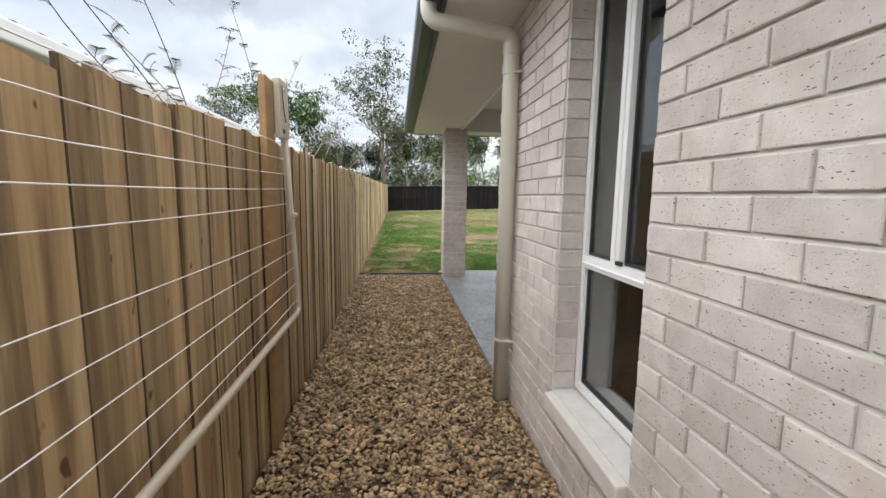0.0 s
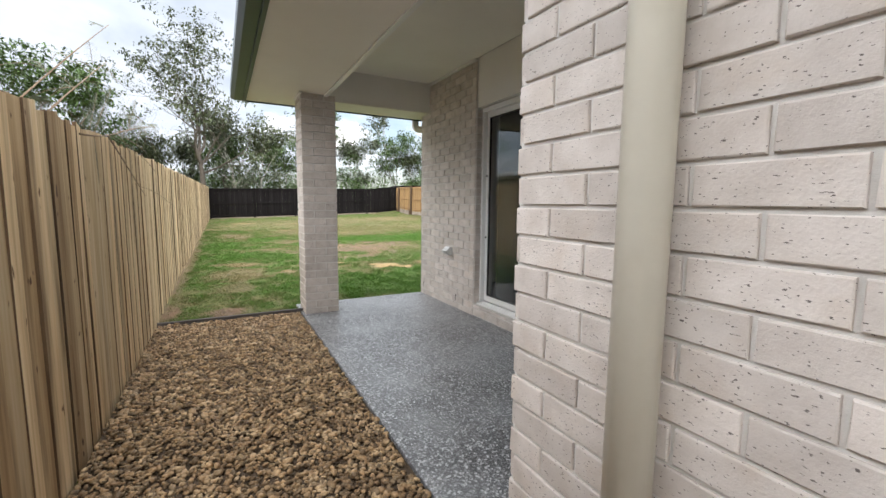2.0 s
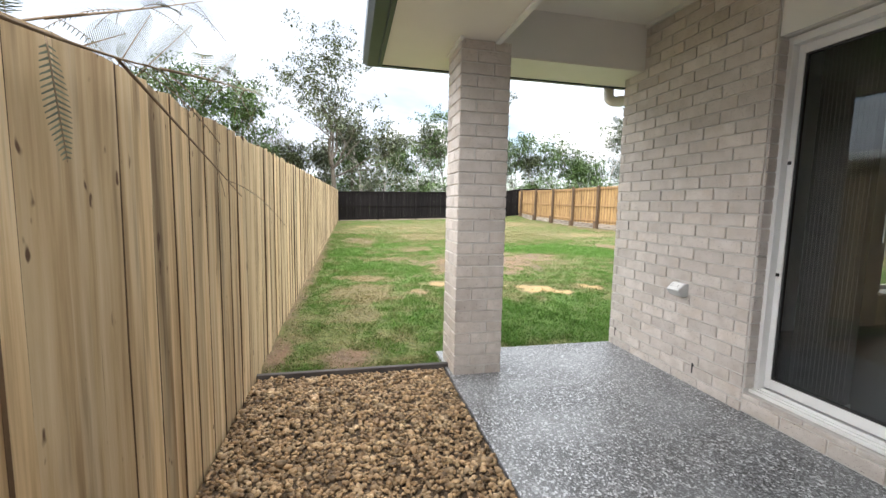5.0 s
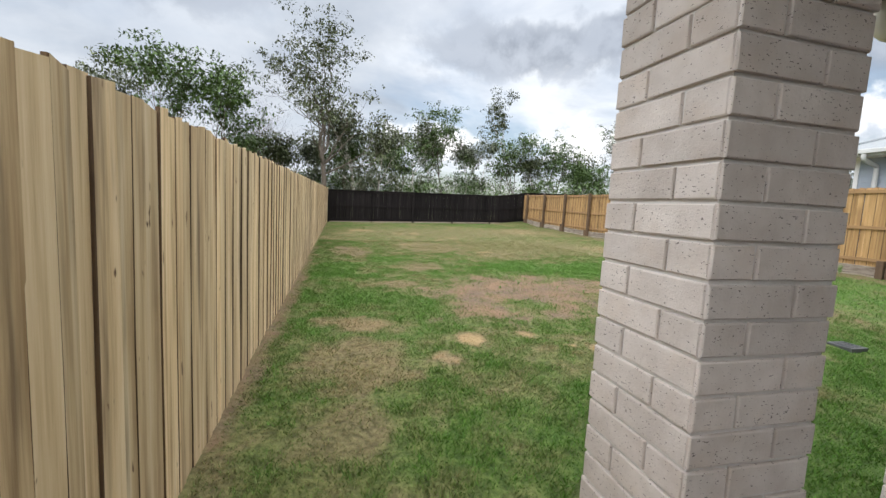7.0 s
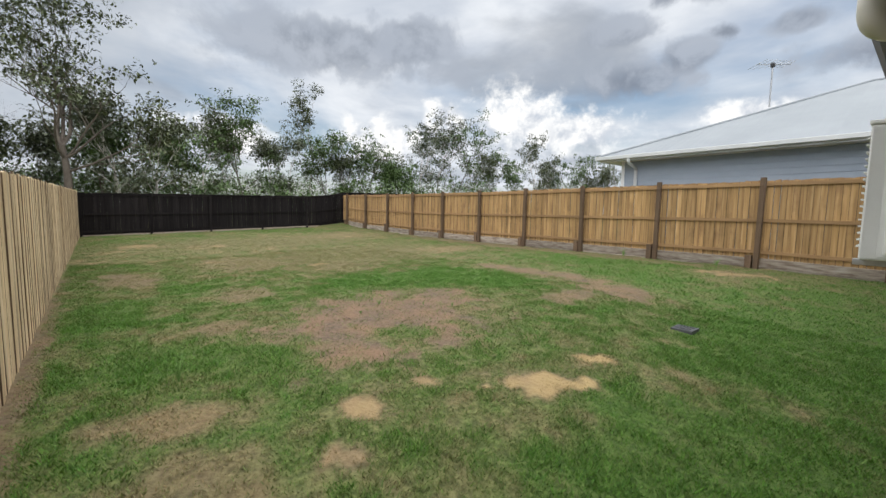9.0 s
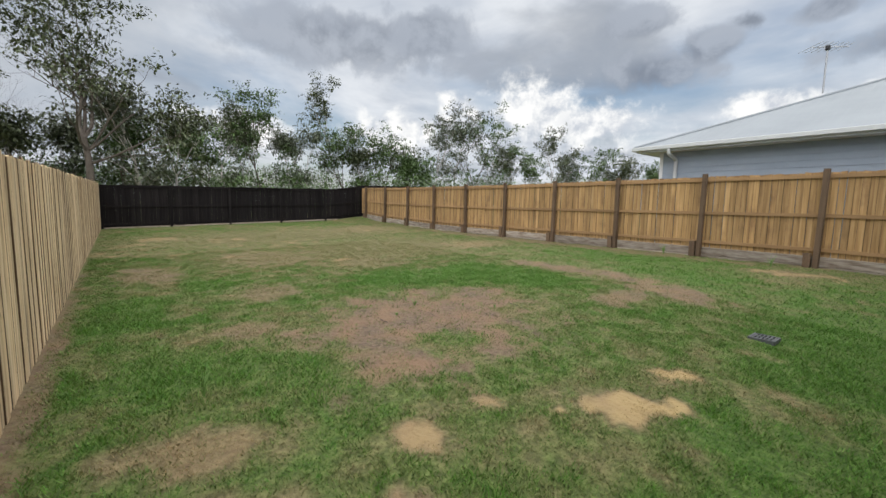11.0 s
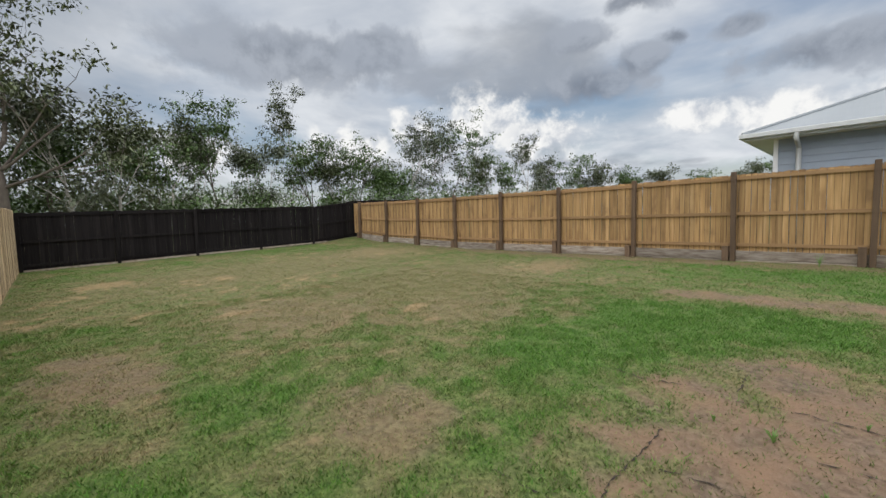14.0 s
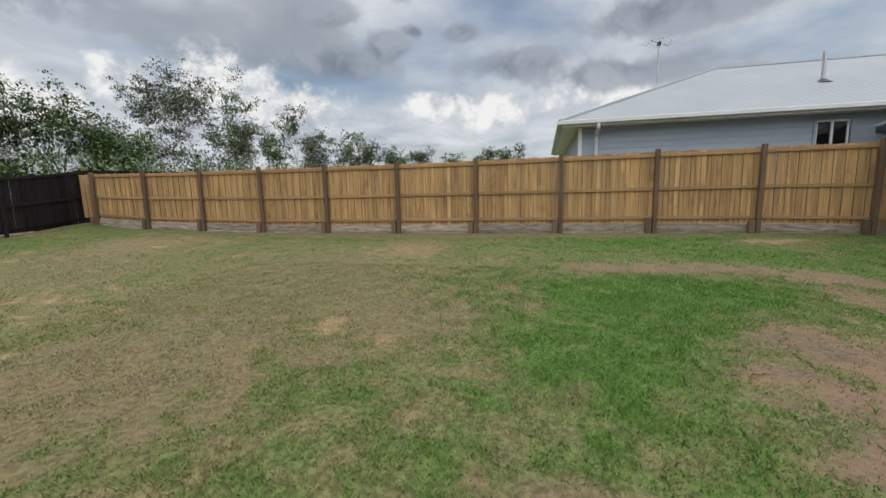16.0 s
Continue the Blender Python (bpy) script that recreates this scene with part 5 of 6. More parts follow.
def house_right():
    h = tagged(empty("neighbour_house", (14, 8, 0)), "blue-grey weatherboard house with a pale steel hip roof", "house", kind="structure")
    inv = Matrix.Translation((-14, -8, 0))

    def p(name, bm, material, label="", parent=h):
        bm.transform(inv)
        return part(name, bm, material, parent, label)
    ex, ey, ez, k, run = 12.65, 14.34, 3.24, 0.414, 5.35
    wx, wy = 13.15, 13.85
    wall = p("wall", boxes((wx, -6, 0.2, wx + 0.15, 7.62, 3.1), (wx, 8.33, 0.2, wx + 0.15, wy, 3.1), (wx, 7.62, 0.2, wx + 0.15, 8.33, 2.2), (wx, 7.62, 2.95, wx + 0.15, 8.33, 3.1), (wx + 0.15, wy - 0.15, 0.2, 23, wy, 3.1)), M_BOARD)
    for z in np.arange(1.9, 3.08, 0.15):
        for y0, y1 in (((-6, 7.58), (8.37, wy + 0.02)) if 2.1 < z < 2.95 else ((-6, wy + 0.02),)):
            bm = boxes((-0.024, y0, 0, 0.0, y1, 0.146))
            bm.transform(Matrix.Translation((wx, 0, float(z))))
            for v in bm.verts:
                if v.co.z > float(z) + 0.1:
                    v.co.x = max(v.co.x, wx - 0.008)
            p("board", bm, M_BOARD, "", wall)
        bm = boxes((wx - 0.02, wy, 0, 23, wy + 0.022, 0.146))
        bm.transform(Matrix.Translation((0, 0, float(z))))
        p("board", bm, M_BOARD, "", wall)
    p("corner_board", boxes((wx - 0.03, wy - 0.06, 0.2, wx + 0.03, wy + 0.03, 3.1)), M_WHITE)
    p("eave_lining", boxes((ex + 0.02, -6, 3.08, wx, ey - 0.02, 3.1), (wx, wy + 0.023, 3.0801, 23, ey - 0.02, 3.1001)), M_SOFFIT)
    trim = mat("pale_trim", [(0.55, 0.56, 0.55), (0.62, 0.63, 0.62)], 3, 0.4, 0.02, 30)
    p("fascia", boxes((ex, -6, 3.07, ex + 0.02, ey, 3.24), (ex, ey - 0.02, 3.0702, 23, ey, 3.2402)), trim)
    p("gutter", boxes((ex - 0.115, -6, 3.12, ex - 0.001, ey + 0.115, 3.225), (ex - 0.001, ey + 0.001, 3.1202, 23, ey + 0.115, 3.2252), bevel=0.012), trim, "pale steel gutter")
    h.location, h.scale = yard(14, 8, 0), (0.9455, 0.9416, 0.945)
    hip = (ex + run, ey - run, ez + run * k)
    side = ribbed_roof("roof_side", ((ex - 0.05, -6, ez - 0.02), (ex - 0.05, ey - run, ez - 0.02), hip, (ex + run, -6, hip[2])), 0.2, h, "", 0.006)
    side.location = (-14, -8, 0)
    bm = bmesh.new()
    e0 = (ex - 0.05, ey + 0.05, ez - 0.02)
    # hip ends: triangles with battens of ribs
    n = 60
    prev = None
    for i in range(n + 1):
        t = i / n
        y = (ey - run) + (run + 0.05) * t
        foot = Vector((ex - 0.05, y, ez - 0.02 + (0.006 if i % 2 else 0)))
        head = Vector((ex + run * (1 - t), ey - run + run * t + 0.05 * t, ez + run * k * (1 - t) + (0.006 if i % 2 else 0)))
        cur = (bm.verts.new(foot), bm.verts.new(head))
        if prev:
            bm.faces.new((prev[0], cur[0], cur[1], prev[1]))
        prev = cur
    p("roof_hip", bm, M_ROOF)
    bm = bmesh.new()
    vs = [bm.verts.new(v) for v in (e0, (23.5, ey + 0.05, ez - 0.02), (23.5, ey - run, hip[2]), hip)]
    bm.faces.new(vs)
    bm.faces.new([bm.verts.new(v) for v in (hip, (23.5, ey - run, hip[2]), (23.5, -6, hip[2]), (ex + run, -6, hip[2]))])
    p("roof_back", bm, M_ROOF)
    bm = bmesh.new()
    tube(bm, [e0, hip], 0.05, 8)
    tube(bm, [hip, (ex + run, -6, hip[2])], 0.05, 8)
    p("ridge_capping", bm, M_ROOF)
    bm = bmesh.new()
    tube(bm, bend([(ex - 0.06, 13.42, 3.12), (ex - 0.06, 13.42, 3.0), (wx - 0.07, 13.42, 2.86), (wx - 0.07, 13.42, 0.3)], 0.06, 4), 0.05, 10)
    p("downpipe", bm, trim)
    w = p("window", boxes((wx + 0.02, 7.625, 2.205, wx + 0.07, 7.67, 2.945), (wx + 0.02, 8.28, 2.205, wx + 0.07, 8.325, 2.945), (wx + 0.02, 7.67, 2.9, wx + 0.07, 8.28, 2.945), (wx + 0.02, 7.67, 2.205, wx + 0.07, 8.28, 2.25), (wx + 0.02, 7.95, 2.25, wx + 0.07, 8.0, 2.9)), M_WHITE)
    p("pane", boxes((wx + 0.04, 7.66, 2.24, wx + 0.045, 8.29, 2.91)), M_GLASS, "", w)
    p("trim", boxes((wx - 0.04, 7.56, 2.2, wx + 0.02, 7.62, 2.99), (wx - 0.04, 8.33, 2.2, wx + 0.02, 8.39, 2.99), (wx - 0.05, 7.5, 2.99, wx + 0.02, 8.45, 3.03)), M_BOARD, "", w)
    p("room_back", boxes((wx + 1.2, 6.0, 0.2, wx + 1.3, 10.0, 3.07)), M_FRAMEDARK, "dark room behind the window")
    return ex, k, ez


ex, k, ez = house_right()


def vent_pipe(x, y):
    z = ez + (x - ex) * k
    v = tagged(empty("roof_vent_pipe", yard(x, y, z)), "grey vent pipe with a flashing on the steel roof", "vent pipe")
    bm = bmesh.new()
    tube(bm, [(0, 0, -0.05), (0, 0, 0.75)], 0.045, 10)
    part("pipe", bm, M_STEEL, v)
    bm = bmesh.new()
    tube(bm, [(0, 0, -0.06), (0, 0, 0.05)], [0.22, 0.06], 12)
    part("flashing", bm, M_FRAMEDARK, v)


vent_pipe(15.0, 7.3)


def antenna(x, y):
    z = ez + (x - ex) * k
    a = tagged(empty("tv_antenna", yard(x, y, z - 0.05)), "thin metal television antenna on a roof mast", "antenna")
    bm = bmesh.new()
    tube(bm, [(0, 0, 0), (0, 0, 1.2)], 0.022, 8)
    part("mast", bm, M_STEEL, a)
    bm = bmesh.new()
    tube(bm, [(-0.3, 0.3, 1.2), (0.35, -0.35, 1.2)], 0.012, 6)
    boom = part("boom", bm, M_STEEL, a)
    for i in range(7):
        t = -0.3 + 0.1 * i
        l = 0.32 - 0.02 * i
        bm = bmesh.new()
        tube(bm, [(t - l, -t - l, 1.2), (t + l, -t + l, 1.2)], 0.006, 5)
        part("element", bm, M_STEEL, boom)
    bm = boxes((-0.05, -0.05, 1.12, 0.05, 0.05, 1.24), bevel=0.01)
    part("junction_box", bm, M_FRAMEDARK, a)


antenna(16.75, 11.1)


def house_left():
    h = tagged(empty("neighbour_house", (-4, 4, 0)), "low house with pale wall and corrugated steel roof beyond the fence", "house", kind="structure")
    inv = Matrix.Translation((4, -4, 0))

    def p(name, bm, material, label=""):
        bm.transform(inv)
        return part(name, bm, material, h, label)
    p("wall", boxes((-1.95, -9, -0.1, -1.8, 13, 2.05)), M_SILL)
    p("fascia", boxes((-1.33, -9.1, 1.94, -1.31, 13.1, 2.12)), M_WHITE)
    p("gutter", boxes((-1.31, -9.1, 1.99, -1.19, 13.1, 2.10), bevel=0.012), M_WHITE, "white steel gutter")
    p("eave_lining", boxes((-1.8, -9, 1.93, -1.33, 13, 1.945)), M_SOFFIT)
    r = ribbed_roof("roof", ((-1.25, -9.2, 2.11), (-1.25, 13.2, 2.11), (-6.5, 13.2, 2.11 + 5.25 * 0.36), (-6.5, -9.2, 2.11 + 5.25 * 0.36)), 0.16, h)
    r.location = (4, -4, 0)
    p("far_wall", boxes((-6.5, -9, -0.1, -6.4, 13, 3.7), (-6.4, 12.85, -0.1, -1.95, 13, 2.0), (-6.4, -9, -0.1, -1.95, -8.85, 2.0)), M_SILL)


house_left()


# ---- trees ----
def leaf_mat(name, c0, c1):
    m = mat(name, [c0, c1], 0.8, 0.6, 0, island=0.4, spec=0.3)
    return m


M_LEAF = [leaf_mat("leaf_olive", (0.05, 0.066, 0.031), (0.135, 0.155, 0.08)), leaf_mat("leaf_green", (0.044, 0.08, 0.025), (0.12, 0.185, 0.06)), leaf_mat("leaf_grey", (0.066, 0.082, 0.052), (0.155, 0.172, 0.112))]
M_BARK = [mat("bark_dark", [(0.07, 0.055, 0.045), (0.15, 0.125, 0.10)], 3, 0.95, 0.5, 10, stretch=(2, 2, 0.6), dist=0.03),
          mat("bark_pale", [(0.28, 0.26, 0.23), (0.48, 0.45, 0.41)], 3, 0.9, 0.3, 10, stretch=(2, 2, 0.6), dist=0.02)]


def grow(r, start, way, length, radius, depth, segs, tips, spread, rise):
    """A limb that bends and forks; fills segs with (points, radii) and tips with twig ends."""
    n = 5
    pts, rad = [Vector(start)], [radius]
    d = Vector(way).normalized()
    for i in range(n):
        d = (d + Vector((r.gauss(0, 0.12), r.gauss(0, 0.12), r.gauss(0, 0.06) + rise * 0.08))).normalized()
        pts.append(pts[-1] + d * length / n)
        rad.append(radius * (1 - 0.55 * (i + 1) / n))
    segs.append((pts, rad))
    if depth == 0:
        tips.append((pts[-1], d))
        tips.append((pts[-2], d))
        if r.random() < 0.6:
            tips.append((pts[-3], d))
        return
    kids = r.choice((2, 3, 3))
    for k in range(kids + 1):
        at = n if k < kids - 1 else r.randrange(2, n)
        a = r.uniform(0, 6.283)
        side = d.orthogonal().normalized()
        side = Matrix.Rotation(a, 3, d) @ side
        w = (d + side * spread * r.uniform(0.6, 1.3) + Vector((0, 0, 0.15 * rise))).normalized()
        grow(r, pts[at], w, length * r.uniform(0.55, 0.8), rad[at] * r.uniform(0.6, 0.8), depth - 1, segs, tips, spread, rise)


def tree(x, y, height, style, seed, label, lean=0.0, z0=0.1):
    """style: (bark, leaf, trunk share, spread, depth, leaves per tip, clump radius, leaf length, trunk radius)"""
    bark, leaf, share, spread, depth, per, clump, ll, tr = style
    r = random.Random(seed)
    segs, tips = [], []
    d = Vector((math.sin(lean), r.uniform(-0.05, 0.05), 1)).normalized()
    n = 7
    pts, rad = [Vector((0, 0, -0.2))], [tr * 1.25]
    for i in range(n):
        d = (d + Vector((r.gauss(0, 0.035), r.gauss(0, 0.035), 0.03))).normalized()
        pts.append(pts[-1] + d * height * share / n)
        rad.append(tr * (1 - 0.45 * (i + 1) / n))
    segs.append((pts, rad))
    for k in range(3 if depth else 1):
        a = r.uniform(0, 6.283)
        w = d + Vector((math.cos(a), math.sin(a), 0)) * spread * r.uniform(0.3, 0.9)
        grow(r, pts[-1], w, height * (1 - share) * r.uniform(0.42, 0.56), rad[-1] * 0.75, depth, segs, tips, spread, 1)
    for k in range(4):
        a = r.uniform(0, 6.283)
        i = r.randrange(max(2, n - 4), n)
        w = Vector((math.cos(a), math.sin(a), r.uniform(0.5, 1.2)))
        grow(r, pts[i], w, height * (1 - share) * r.uniform(0.28, 0.42), rad[i] * 0.45, max(depth - 1, 0), segs, tips, spread, 0.6)
    t = tagged(empty("tree", (x, y, z0)), label, "tree", group="trees behind the yard")
    bm = bmesh.new()
    top = max(p.z for s in segs for p in s[0])
    for s, q in segs:
        tube(bm, s, q, 6 if q[0] > 0.06 else 4, caps=False)
    f = height / max(top, 0.1)
    bm.transform(Matrix.Diagonal((1, 1, f, 1)))
    part("trunk", bm, M_BARK[bark], t, smooth=True)
    if not per:
        return t
    rr = np.random.RandomState(seed)
    c = np.array([(p.x, p.y, p.z * f) for p, _ in tips])
    # each twig end carries a few small clumps of drooping leaves
    m = 3
    cc = np.repeat(c, m, 0) + rr.normal(0, clump * 0.6, (len(c) * m, 3)) * (1, 1, 0.7)
    pos = np.repeat(cc, per, 0) + rr.normal(0, clump * 0.3, (len(cc) * per, 3)) * (1, 1, 0.55)
    N = len(pos)
    ang, dip = rr.uniform(0, 6.283, N), rr.uniform(-1.35, 0.35, N)
    dr = np.stack((np.cos(ang) * np.cos(dip), np.sin(ang) * np.cos(dip), np.sin(dip)), 1)
    sd = np.stack((-np.sin(ang), np.cos(ang), rr.uniform(-0.6, 0.6, N)), 1)
    L = (ll * rr.uniform(0.6, 1.3, N))[:, None]
    a, b = pos, pos + dr * L
    mid = pos + dr * L * 0.45
    w = sd * L * 0.24
    v = np.stack((a, mid + w, b, mid - w), 1).reshape(-1, 3)
    me = bpy.data.meshes.new("crown")
    me.from_pydata(v.tolist(), [], np.arange(4 * N).reshape(-1, 4).tolist())
    me.materials.append(M_LEAF[leaf])
    ob = new("crown", me)
    ob.parent = t
    return t


GUM = (0, 0, 0.36, 1.05, 3, 4, 0.40, 0.22, 0.24)
OLIVE = (1, 0, 0.40, 0.66, 2, 10, 0.66, 0.25, 0.12)
GREEN = (0, 1, 0.28, 0.64, 2, 13, 0.72, 0.26, 0.13)
SLIM = (1, 0, 0.46, 0.30, 2, 9, 0.50, 0.25, 0.10)
GREYS = (1, 2, 0.42, 0.64, 2, 11, 0.66, 0.25, 0.12)
BARE = (0, 0, 0.30, 0.55, 4, 0, 0, 0, 0.26)
EYE = Vector((0.6, 7.73, 1.44))


def at_heading(az, dist):
    a = radians(az)
    return EYE.x + math.sin(a) * dist, EYE.y + math.cos(a) * dist


tree(-0.4, 35.2, 14.7, GUM, 3, "tall dark-trunked gum tree with a sparse open crown", 0.03)
tree(-9.4, 36.4, 10.4, GREEN, 5, "leafy green tree with a rounded open crown")
tree(-7.2, 37.5, 10.2, GREEN, 14, "leafy green tree with a rounded open crown")
tree(-4.3, 42.5, 10.3, BARE, 8, "bare leafless grey tree")
tree(-5.6, 45.0, 9.6, BARE, 9, "bare leafless grey tree")
# heading, distance, height of top in degrees, style
ROW = ((2.6, 30, 13.4, GREYS), (5.2, 31, 11.2, OLIVE), (8.2, 38, 8.6, GREEN), (10.2, 43, 11.6, OLIVE), (14.0, 44, 13.4, GREEN), (12.4, 47, 10.2, GREYS), (17.4, 47, 9.8, GREYS), (20.0, 49, 10.6, OLIVE),
       (21.9, 51, 15.7, SLIM), (24.5, 47, 9.6, GREEN), (27.5, 46, 8.0, OLIVE), (30.6, 47, 9.6, GREEN), (33.2, 50, 7.8, OLIVE), (36.5, 52, 12.0, GREYS), (39.6, 55, 13.8, GREYS), (41.8, 54, 12.4, GREEN), (34.8, 45, 6.5, GREEN),
       (47.4, 60, 7.6, OLIVE), (49.8, 58, 8.0, GREEN), (52.8, 62, 10.7, SLIM), (54.6, 60, 7.4, OLIVE), (57.0, 62, 7.3, GREEN), (60.2, 66, 5.4, OLIVE), (62.6, 66, 6.4, OLIVE), (65.5, 70, 5.6, GREEN), (69.5, 72, 5.2, OLIVE), (73, 72, 4.6, GREEN), (77, 74, 5.2, OLIVE), (82, 74, 5.6, GREEN),
       (-5.0, 36, 8.2, GREYS), (-8.6, 33, 8.0, OLIVE), (-12.5, 36, 8.4, GREEN), (-24, 40, 14.0, OLIVE), (-29, 42, 11.0, GREEN), (0.4, 33, 9.4, GREEN), (44.5, 57, 8.2, OLIVE))
for i, (az, dist, el, style) in enumerate(ROW):
    x, y = at_heading(az, dist)
    names = {id(GREYS): "grey-leaved young gum tree with a pale trunk", id(OLIVE): "olive-leaved gum tree with a pale slender trunk", id(GREEN): "green leafy bush tree with a dense crown", id(SLIM): "slim tall gum sapling with a tufted top"}
    tree(x, y, 1.4 + dist * math.tan(radians(el)), style, 100 + i, names[id(style)], ((i * 37) % 11 - 5) * 0.012)


def scrub():
    """Undergrowth along the edge of the wood: thousands of leaves in uneven clumps."""
    r = np.random.RandomState(77)
    v_all = []
    n = 430
    az = r.uniform(-32, 60, n)
    dist = r.uniform(34, 56, n)
    far = sstep(az, 38, 60)
    el = (3.6 - 2.5 * far) * r.uniform(0.2, 1.15, n)
    cx, cy = EYE.x + np.sin(np.radians(az)) * dist, EYE.y + np.cos(np.radians(az)) * dist
    top = 1.4 + dist * np.tan(np.radians(el))
    for i in range(n):
        m = 75
        rad = r.uniform(0.7, 1.6)
        u = r.normal(0, 1, (m, 3)) * (rad * 0.55, rad * 0.55, 0.5)
        p = u + (cx[i], cy[i], max(top[i] - 0.5, 0.8))
        v_all.append(p)
        # fill below
        q = r.normal(0, 1, (m, 3)) * (rad * 0.6, rad * 0.6, 0.1) + (cx[i], cy[i], 0)
        q[:, 2] = r.uniform(0.1, max(top[i] - 0.3, 0.9), m)
        v_all.append(q)
    pos = np.concatenate(v_all)
    N = len(pos)
    ang, dip = r.uniform(0, 6.283, N), r.uniform(-1.2, 0.6, N)
    dr = np.stack((np.cos(ang) * np.cos(dip), np.sin(ang) * np.cos(dip), np.sin(dip)), 1)
    sd = np.stack((-np.sin(ang), np.cos(ang), r.uniform(-0.6, 0.6, N)), 1)
    L = (0.30 * r.uniform(0.6, 1.3, N))[:, None]
    mid = pos + dr * L * 0.45
    w = sd * L * 0.24
    v = np.stack((pos, mid + w, pos + dr * L, mid - w), 1).reshape(-1, 3)
    mesh_stuff("undergrowth", v, np.arange(4 * N).reshape(-1, 4), M_LEAF[1], "dense green undergrowth at the edge of the wood", "bushes")


scrub()


# feathery shrub leaning over the fence
def fern_branch(bm_stem, leaves, start, mid, end, r, fronds, scale):
    s, m, e = Vector(start), Vector(mid), Vector(end)
    pts = [s * (1 - t) ** 2 + m * 2 * t * (1 - t) + e * t * t for t in (i / 9 for i in range(10))]
    tube(bm_stem, pts, [0.004 * scale * (1 - 0.75 * i / 9) + 0.001 for i in range(10)], 5)
    for k in range(fronds):
        t = r.uniform(0.25, 1.0)
        i = min(int(t * 9), 8)
        p = pts[i].lerp(pts[i + 1], t * 9 - i)
        d = (pts[i + 1] - pts[i]).normalized()
        out = (d * 0.6 + Vector((r.uniform(-1, 1), r.uniform(-1, 1), r.uniform(-0.5, 0.8)))).normalized()
        l = r.uniform(0.14, 0.26) * scale
        fr = []
        for j in range(8):
            q = j / 7
            fr.append(p + out * l * q + Vector((0, 0, -0.55 * l * q * q)))
        tube(bm_stem, fr, [0.0016] * 8, 3)
        side = out.cross(Vector((0, 0, 1))).normalized()
        for j in range(16):
            q = 0.15 + 0.85 * j / 15
            a = min(int(q * 7), 6)
            b = fr[a].lerp(fr[a + 1], q * 7 - a)
            ln = 0.034 * scale * math.sin(math.pi * (0.15 + 0.8 * q)) + 0.006
            for sgn in (1, -1):
                tip = b + (side * sgn + out * 0.35 + Vector((0, 0, -0.15))).normalized() * ln
                wv = out * 0.0016 * scale
                leaves.append((b - wv, tip - wv * 0.4, tip + wv * 0.6, b + wv))


def frond(bm_stem, leaves, a, c, half):
    """One feather-shaped leaf: a thin midrib with paired leaflets."""
    tube(bm_stem, [a.lerp(c, q) for q in (0, 0.33, 0.66, 1)], [0.0022, 0.0018, 0.0014, 0.0008], 4)
    along = (c - a).normalized()
    side = along.cross(Vector((1, 0, 0))).normalized()
    n = int((c - a).length / 0.0125)
    for j in range(n):
        q = 0.08 + 0.92 * j / n
        b = a.lerp(c, q)
        ln = half * math.sin(math.pi * (0.12 + 0.82 * q)) + 0.004
        for sgn in (1, -1):
            tip = b + (side * sgn + along * 0.25 + Vector((0.12 * sgn, 0, 0))).normalized() * ln
            wv = along * 0.003
            leaves.append((b - wv, tip - wv * 0.5, tip + wv * 0.5, b + wv))


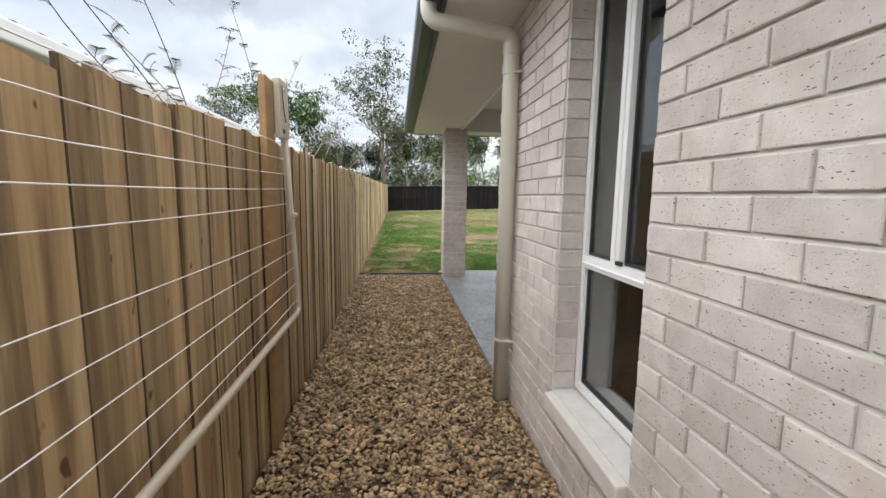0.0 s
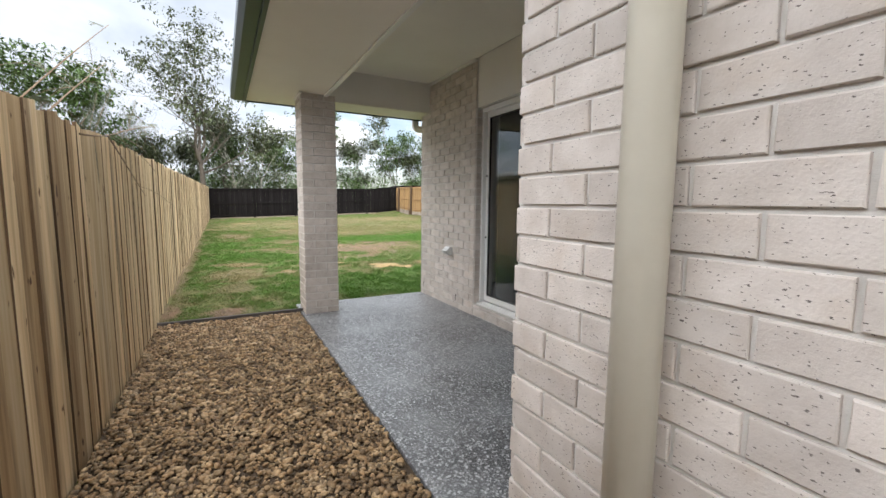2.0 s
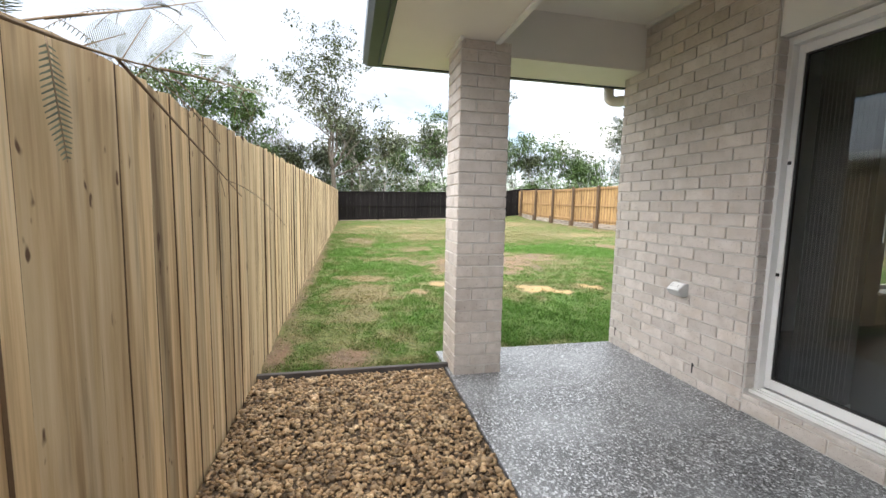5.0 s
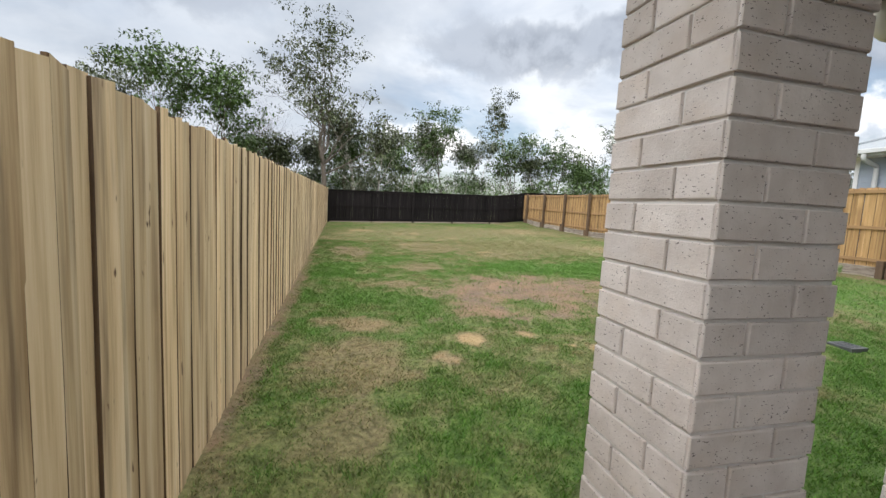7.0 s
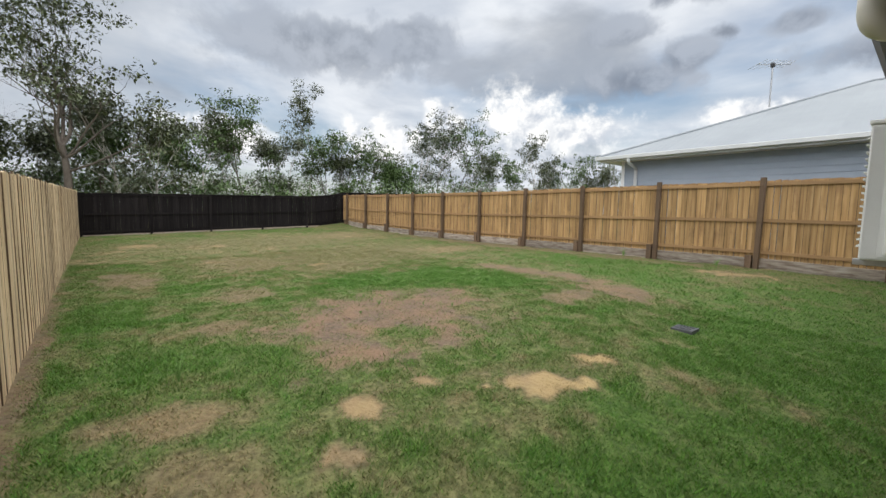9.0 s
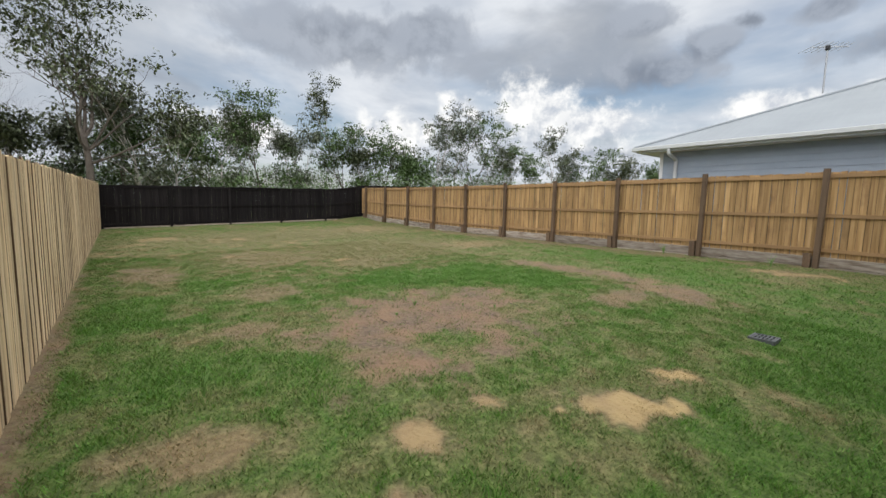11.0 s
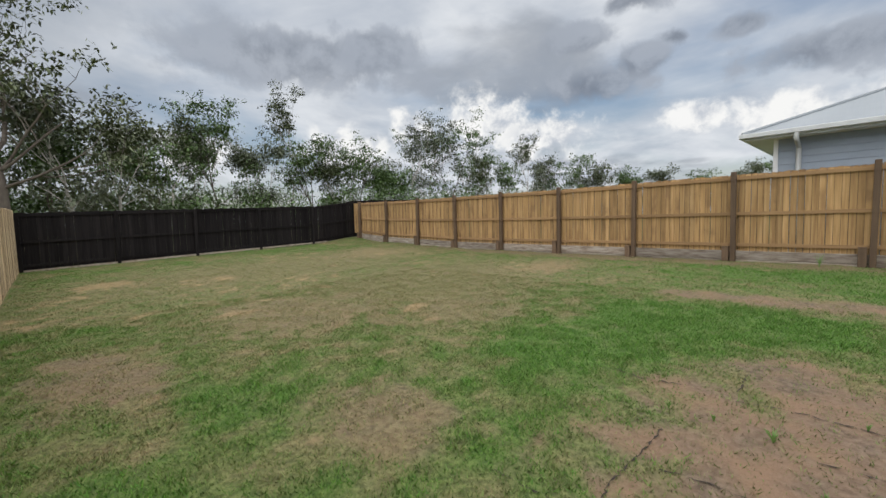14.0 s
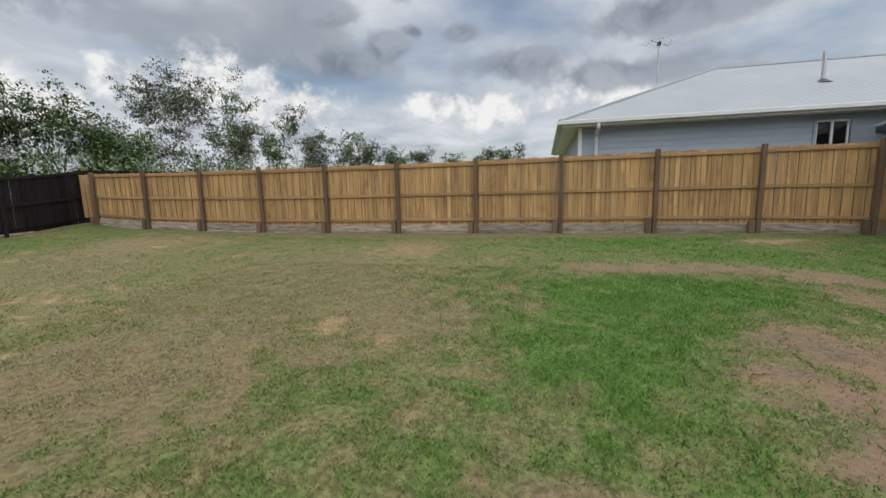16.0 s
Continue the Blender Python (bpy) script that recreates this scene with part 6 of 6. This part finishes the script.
def feathery_shrub():
    r = random.Random(31)
    t = tagged(empty("feathery_shrub", (-0.45, 3.6, 0.0)), "wispy fern-leaved shrub leaning over the fence", "shrub")
    inv = Matrix.Translation((0.45, -3.6, 0))
    bm, leaves = bmesh.new(), []
    for x, y in ((-0.45, 3.6), (-0.35, 5.0), (-0.5, 2.4)):
        tube(bm, [(x, y, -0.1), (x + 0.03, y + 0.05, 0.8), (x, y + 0.1, 1.7)], [0.03, 0.022, 0.014], 7)
    # upright wands behind the fence
    for a, b, c in (((-0.5, 2.5, 1.6), (-0.45, 2.2, 1.95), (-0.42, 1.75, 2.25)), ((-0.5, 2.4, 1.6), (-0.55, 1.75, 1.75), (-0.5, 1.45, 1.98)), ((-0.45, 3.7, 1.6), (-0.4, 3.3, 2.1), (-0.35, 2.7, 2.4)),
                    ((-0.45, 3.6, 1.7), (-0.4, 4.0, 2.2), (-0.3, 4.4, 2.7)), ((-0.5, 2.5, 1.6), (-0.45, 2.75, 1.95), (-0.4, 2.8, 2.3)), ((-0.5, 2.4, 1.6), (-0.5, 1.9, 1.9), (-0.45, 1.3, 2.1)), ((-0.5, 2.5, 1.65), (-0.45, 2.1, 1.8), (-0.4, 1.7, 1.85))):
        fern_branch(bm, leaves, a, b, c, r, 9, 0.65)
    # long arching branches across the top of the fence
    for a, b, c, k in (((-0.35, 5.0, 1.60), (-0.2, 5.2, 1.75), (-0.25, 5.55, 1.9), 3), ((-0.25, 5.3, 1.78), (-0.25, 5.9, 2.06), (-0.2, 6.6, 2.42), 9), ((0.05, 4.5, 1.54), (0.06, 4.9, 1.57), (0.06, 5.3, 1.66), 3),
                       ((0.06, 5.3, 1.66), (0.08, 5.85, 1.78), (0.12, 6.7, 1.92), 12), ((0.05, 5.05, 1.61), (0.045, 5.5, 1.50), (0.04, 6.35, 1.27), 2), ((-0.35, 5.0, 1.7), (-0.2, 5.6, 2.2), (-0.1, 6.2, 2.6), 8)):
        fern_branch(bm, leaves, a, b, c, r, k, 1.15)
    # fronds standing against the sky, and one hanging down the face of the fence
    for a, c in (((-0.1, 5.5, 1.68), (-0.1, 6.1, 2.1)), ((-0.1, 5.38, 1.68), (-0.1, 5.65, 1.96)), ((0.02, 5.9, 1.78), (0.0, 6.5, 2.1)), ((-0.1, 5.2, 1.68), (-0.1, 5.45, 1.81)), ((0.04, 4.80, 1.575), (0.035, 4.85, 1.32))):
        frond(bm, leaves, Vector(a), Vector(c), 0.055)
    bm.transform(inv)
    part("stem", bm, M_STICK, t, smooth=True)
    n = len(leaves)
    me = bpy.data.meshes.new("foliage")
    v = np.array([[c[:] for c in q] for q in leaves]).reshape(-1, 3) + (0.45, -3.6, 0)
    me.from_pydata(v.tolist(), [], np.arange(4 * n).reshape(-1, 4).tolist())
    me.materials.append(M_LEAF[2])
    ob = new("foliage", me)
    ob.parent = t


feathery_shrub()


# ---- pieces of walls and fences ----
BRICK_CACHE = {}


def brick_mesh(l, h, k):
    key = (round(l, 3), round(h, 3), k)
    if key in BRICK_CACHE:
        return BRICK_CACHE[key]
    r = random.Random(repr(key))
    c, d, p = 0.0025, 0.012, 0.009      # worn edge, depth sunk in, height proud
    j = lambda: r.uniform(-0.0012, 0.0012)
    verts = [(0, d, 0), (l, d, 0), (l, d, h), (0, d, h)]
    verts += [(j(), -p + c, j()), (l + j(), -p + c, j()), (l + j(), -p + c, h + j()), (j(), -p + c, h + j())]
    verts += [(c + j(), -p, c + j()), (l - c + j(), -p, c + j()), (l - c + j(), -p, h - c + j()), (c + j(), -p, h - c + j())]
    faces = [(8, 9, 10, 11)]
    for a, b in ((0, 4), (4, 8)):
        for i in range(4):
            faces.append((a + i, a + (i + 1) % 4, b + (i + 1) % 4, b + i))
    me = bpy.data.meshes.new("brick")
    me.from_pydata(verts, [], faces)
    me.materials.append(M_BRICK)
    BRICK_CACHE[key] = me
    return me


COURSE, FOOT = 0.0831, -0.0141      # height of a course; foot of the lowest one


def lay_bricks(parent, origin, turn, length, z1, holes=(), z0=0.0, shift=0.0, seed=1):
    """Running bond over a face. turn: degrees about z of the course's own x axis; holes: (a, b, z0, z1)."""
    rng = random.Random(seed)
    base = Matrix.Translation(origin) @ Matrix.Rotation(radians(turn), 4, "Z")
    n = int((z1 - z0) / COURSE) + 1
    for i in range(n):
        z, h = z0 + i * COURSE, COURSE - 0.010
        if z + h > z1 - 0.004:
            h = z1 - 0.004 - z
        if h < 0.02:
            continue
        spans = [(0.0, length)]
        for a, b, ha, hb in holes:
            if z < hb - 0.01 and z + h > ha + 0.01:
                spans = [s for p, q in spans for s in ((p, min(q, a)), (max(p, b), q)) if s[1] - s[0] > 0.02]
        s = -0.24 + shift + (0.12 if i % 2 else 0.0)
        while s < length:
            for p, q in spans:
                lo, hi = max(s, p), min(s + 0.23, q)
                if hi - lo > 0.03:
                    place("brick", brick_mesh(hi - lo, h, rng.randrange(3)), parent,
                          base @ Matrix.Translation((lo, rng.uniform(-0.0015, 0.0015), z)))
            s += 0.24


# faces towards -x run along -y
lay_bricks(wall_side, (WX, RY + 0.004, FOOT), -90, RY + 0.004 - 0.25, SOFFIT - FOOT, holes=((RY - W1, RY - W0 + 0.012, WZ0 - 0.07, WZ1 - FOOT),), shift=0.141, seed=3)
lay_bricks(wall_side, (WX, W1 + 0.0005, FOOT), 0, 0.105, WZ1 - FOOT, z0=COURSE * 5, seed=4)
lay_bricks(wall_patio, (DX, HY + 0.006, FOOT), -90, HY - RY, CEIL - 0.03 - FOOT, holes=((HY - D1, HY - D0 + 0.006, 0.0, CEIL + 0.02),), shift=0.06, seed=5)
lay_bricks(wall_patio, (DX + 0.004, D1 + 0.0005, FOOT + COURSE * 2), 0, 0.085, DZ1 - FOOT - COURSE * 2, seed=14)
lay_bricks(wall_return, (DX, RY, FOOT), 180, DX - WX, CEIL - 0.03 - FOOT, seed=6)
lay_bricks(wall_rear, (DX + 1.97, HY, FOOT), 180, 1.97, SOFFIT - FOOT, seed=7)
lay_bricks(pier_core, (PX0 - 0.006, PY0, FOOT), 0, PX1 - PX0 + 0.012, SOFFIT - FOOT, shift=0.0, seed=8)
lay_bricks(pier_core, (PX0, PY1 + 0.001, FOOT), -90, PY1 - PY0 + 0.002, SOFFIT - FOOT, shift=0.12, seed=9)
lay_bricks(pier_core, (PX1, PY0 - 0.001, FOOT), 90, PY1 - PY0 + 0.002, SOFFIT - FOOT, shift=0.12, seed=10)
lay_bricks(pier_core, (PX1 + 0.006, PY1, FOOT), 180, PX1 - PX0 + 0.012, SOFFIT - FOOT, seed=12)

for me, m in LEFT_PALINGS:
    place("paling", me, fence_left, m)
for me, m in RIGHT_PALINGS:
    place("paling", me, fence_right, m)
for me, m in BLACK_PALINGS:
    place("paling", me, fence_back, m)
lay_bricks(threshold, (DX + 0.004, D1 - 0.002, 0.012), -90, D1 - D0 - 0.004, 0.112, seed=15)
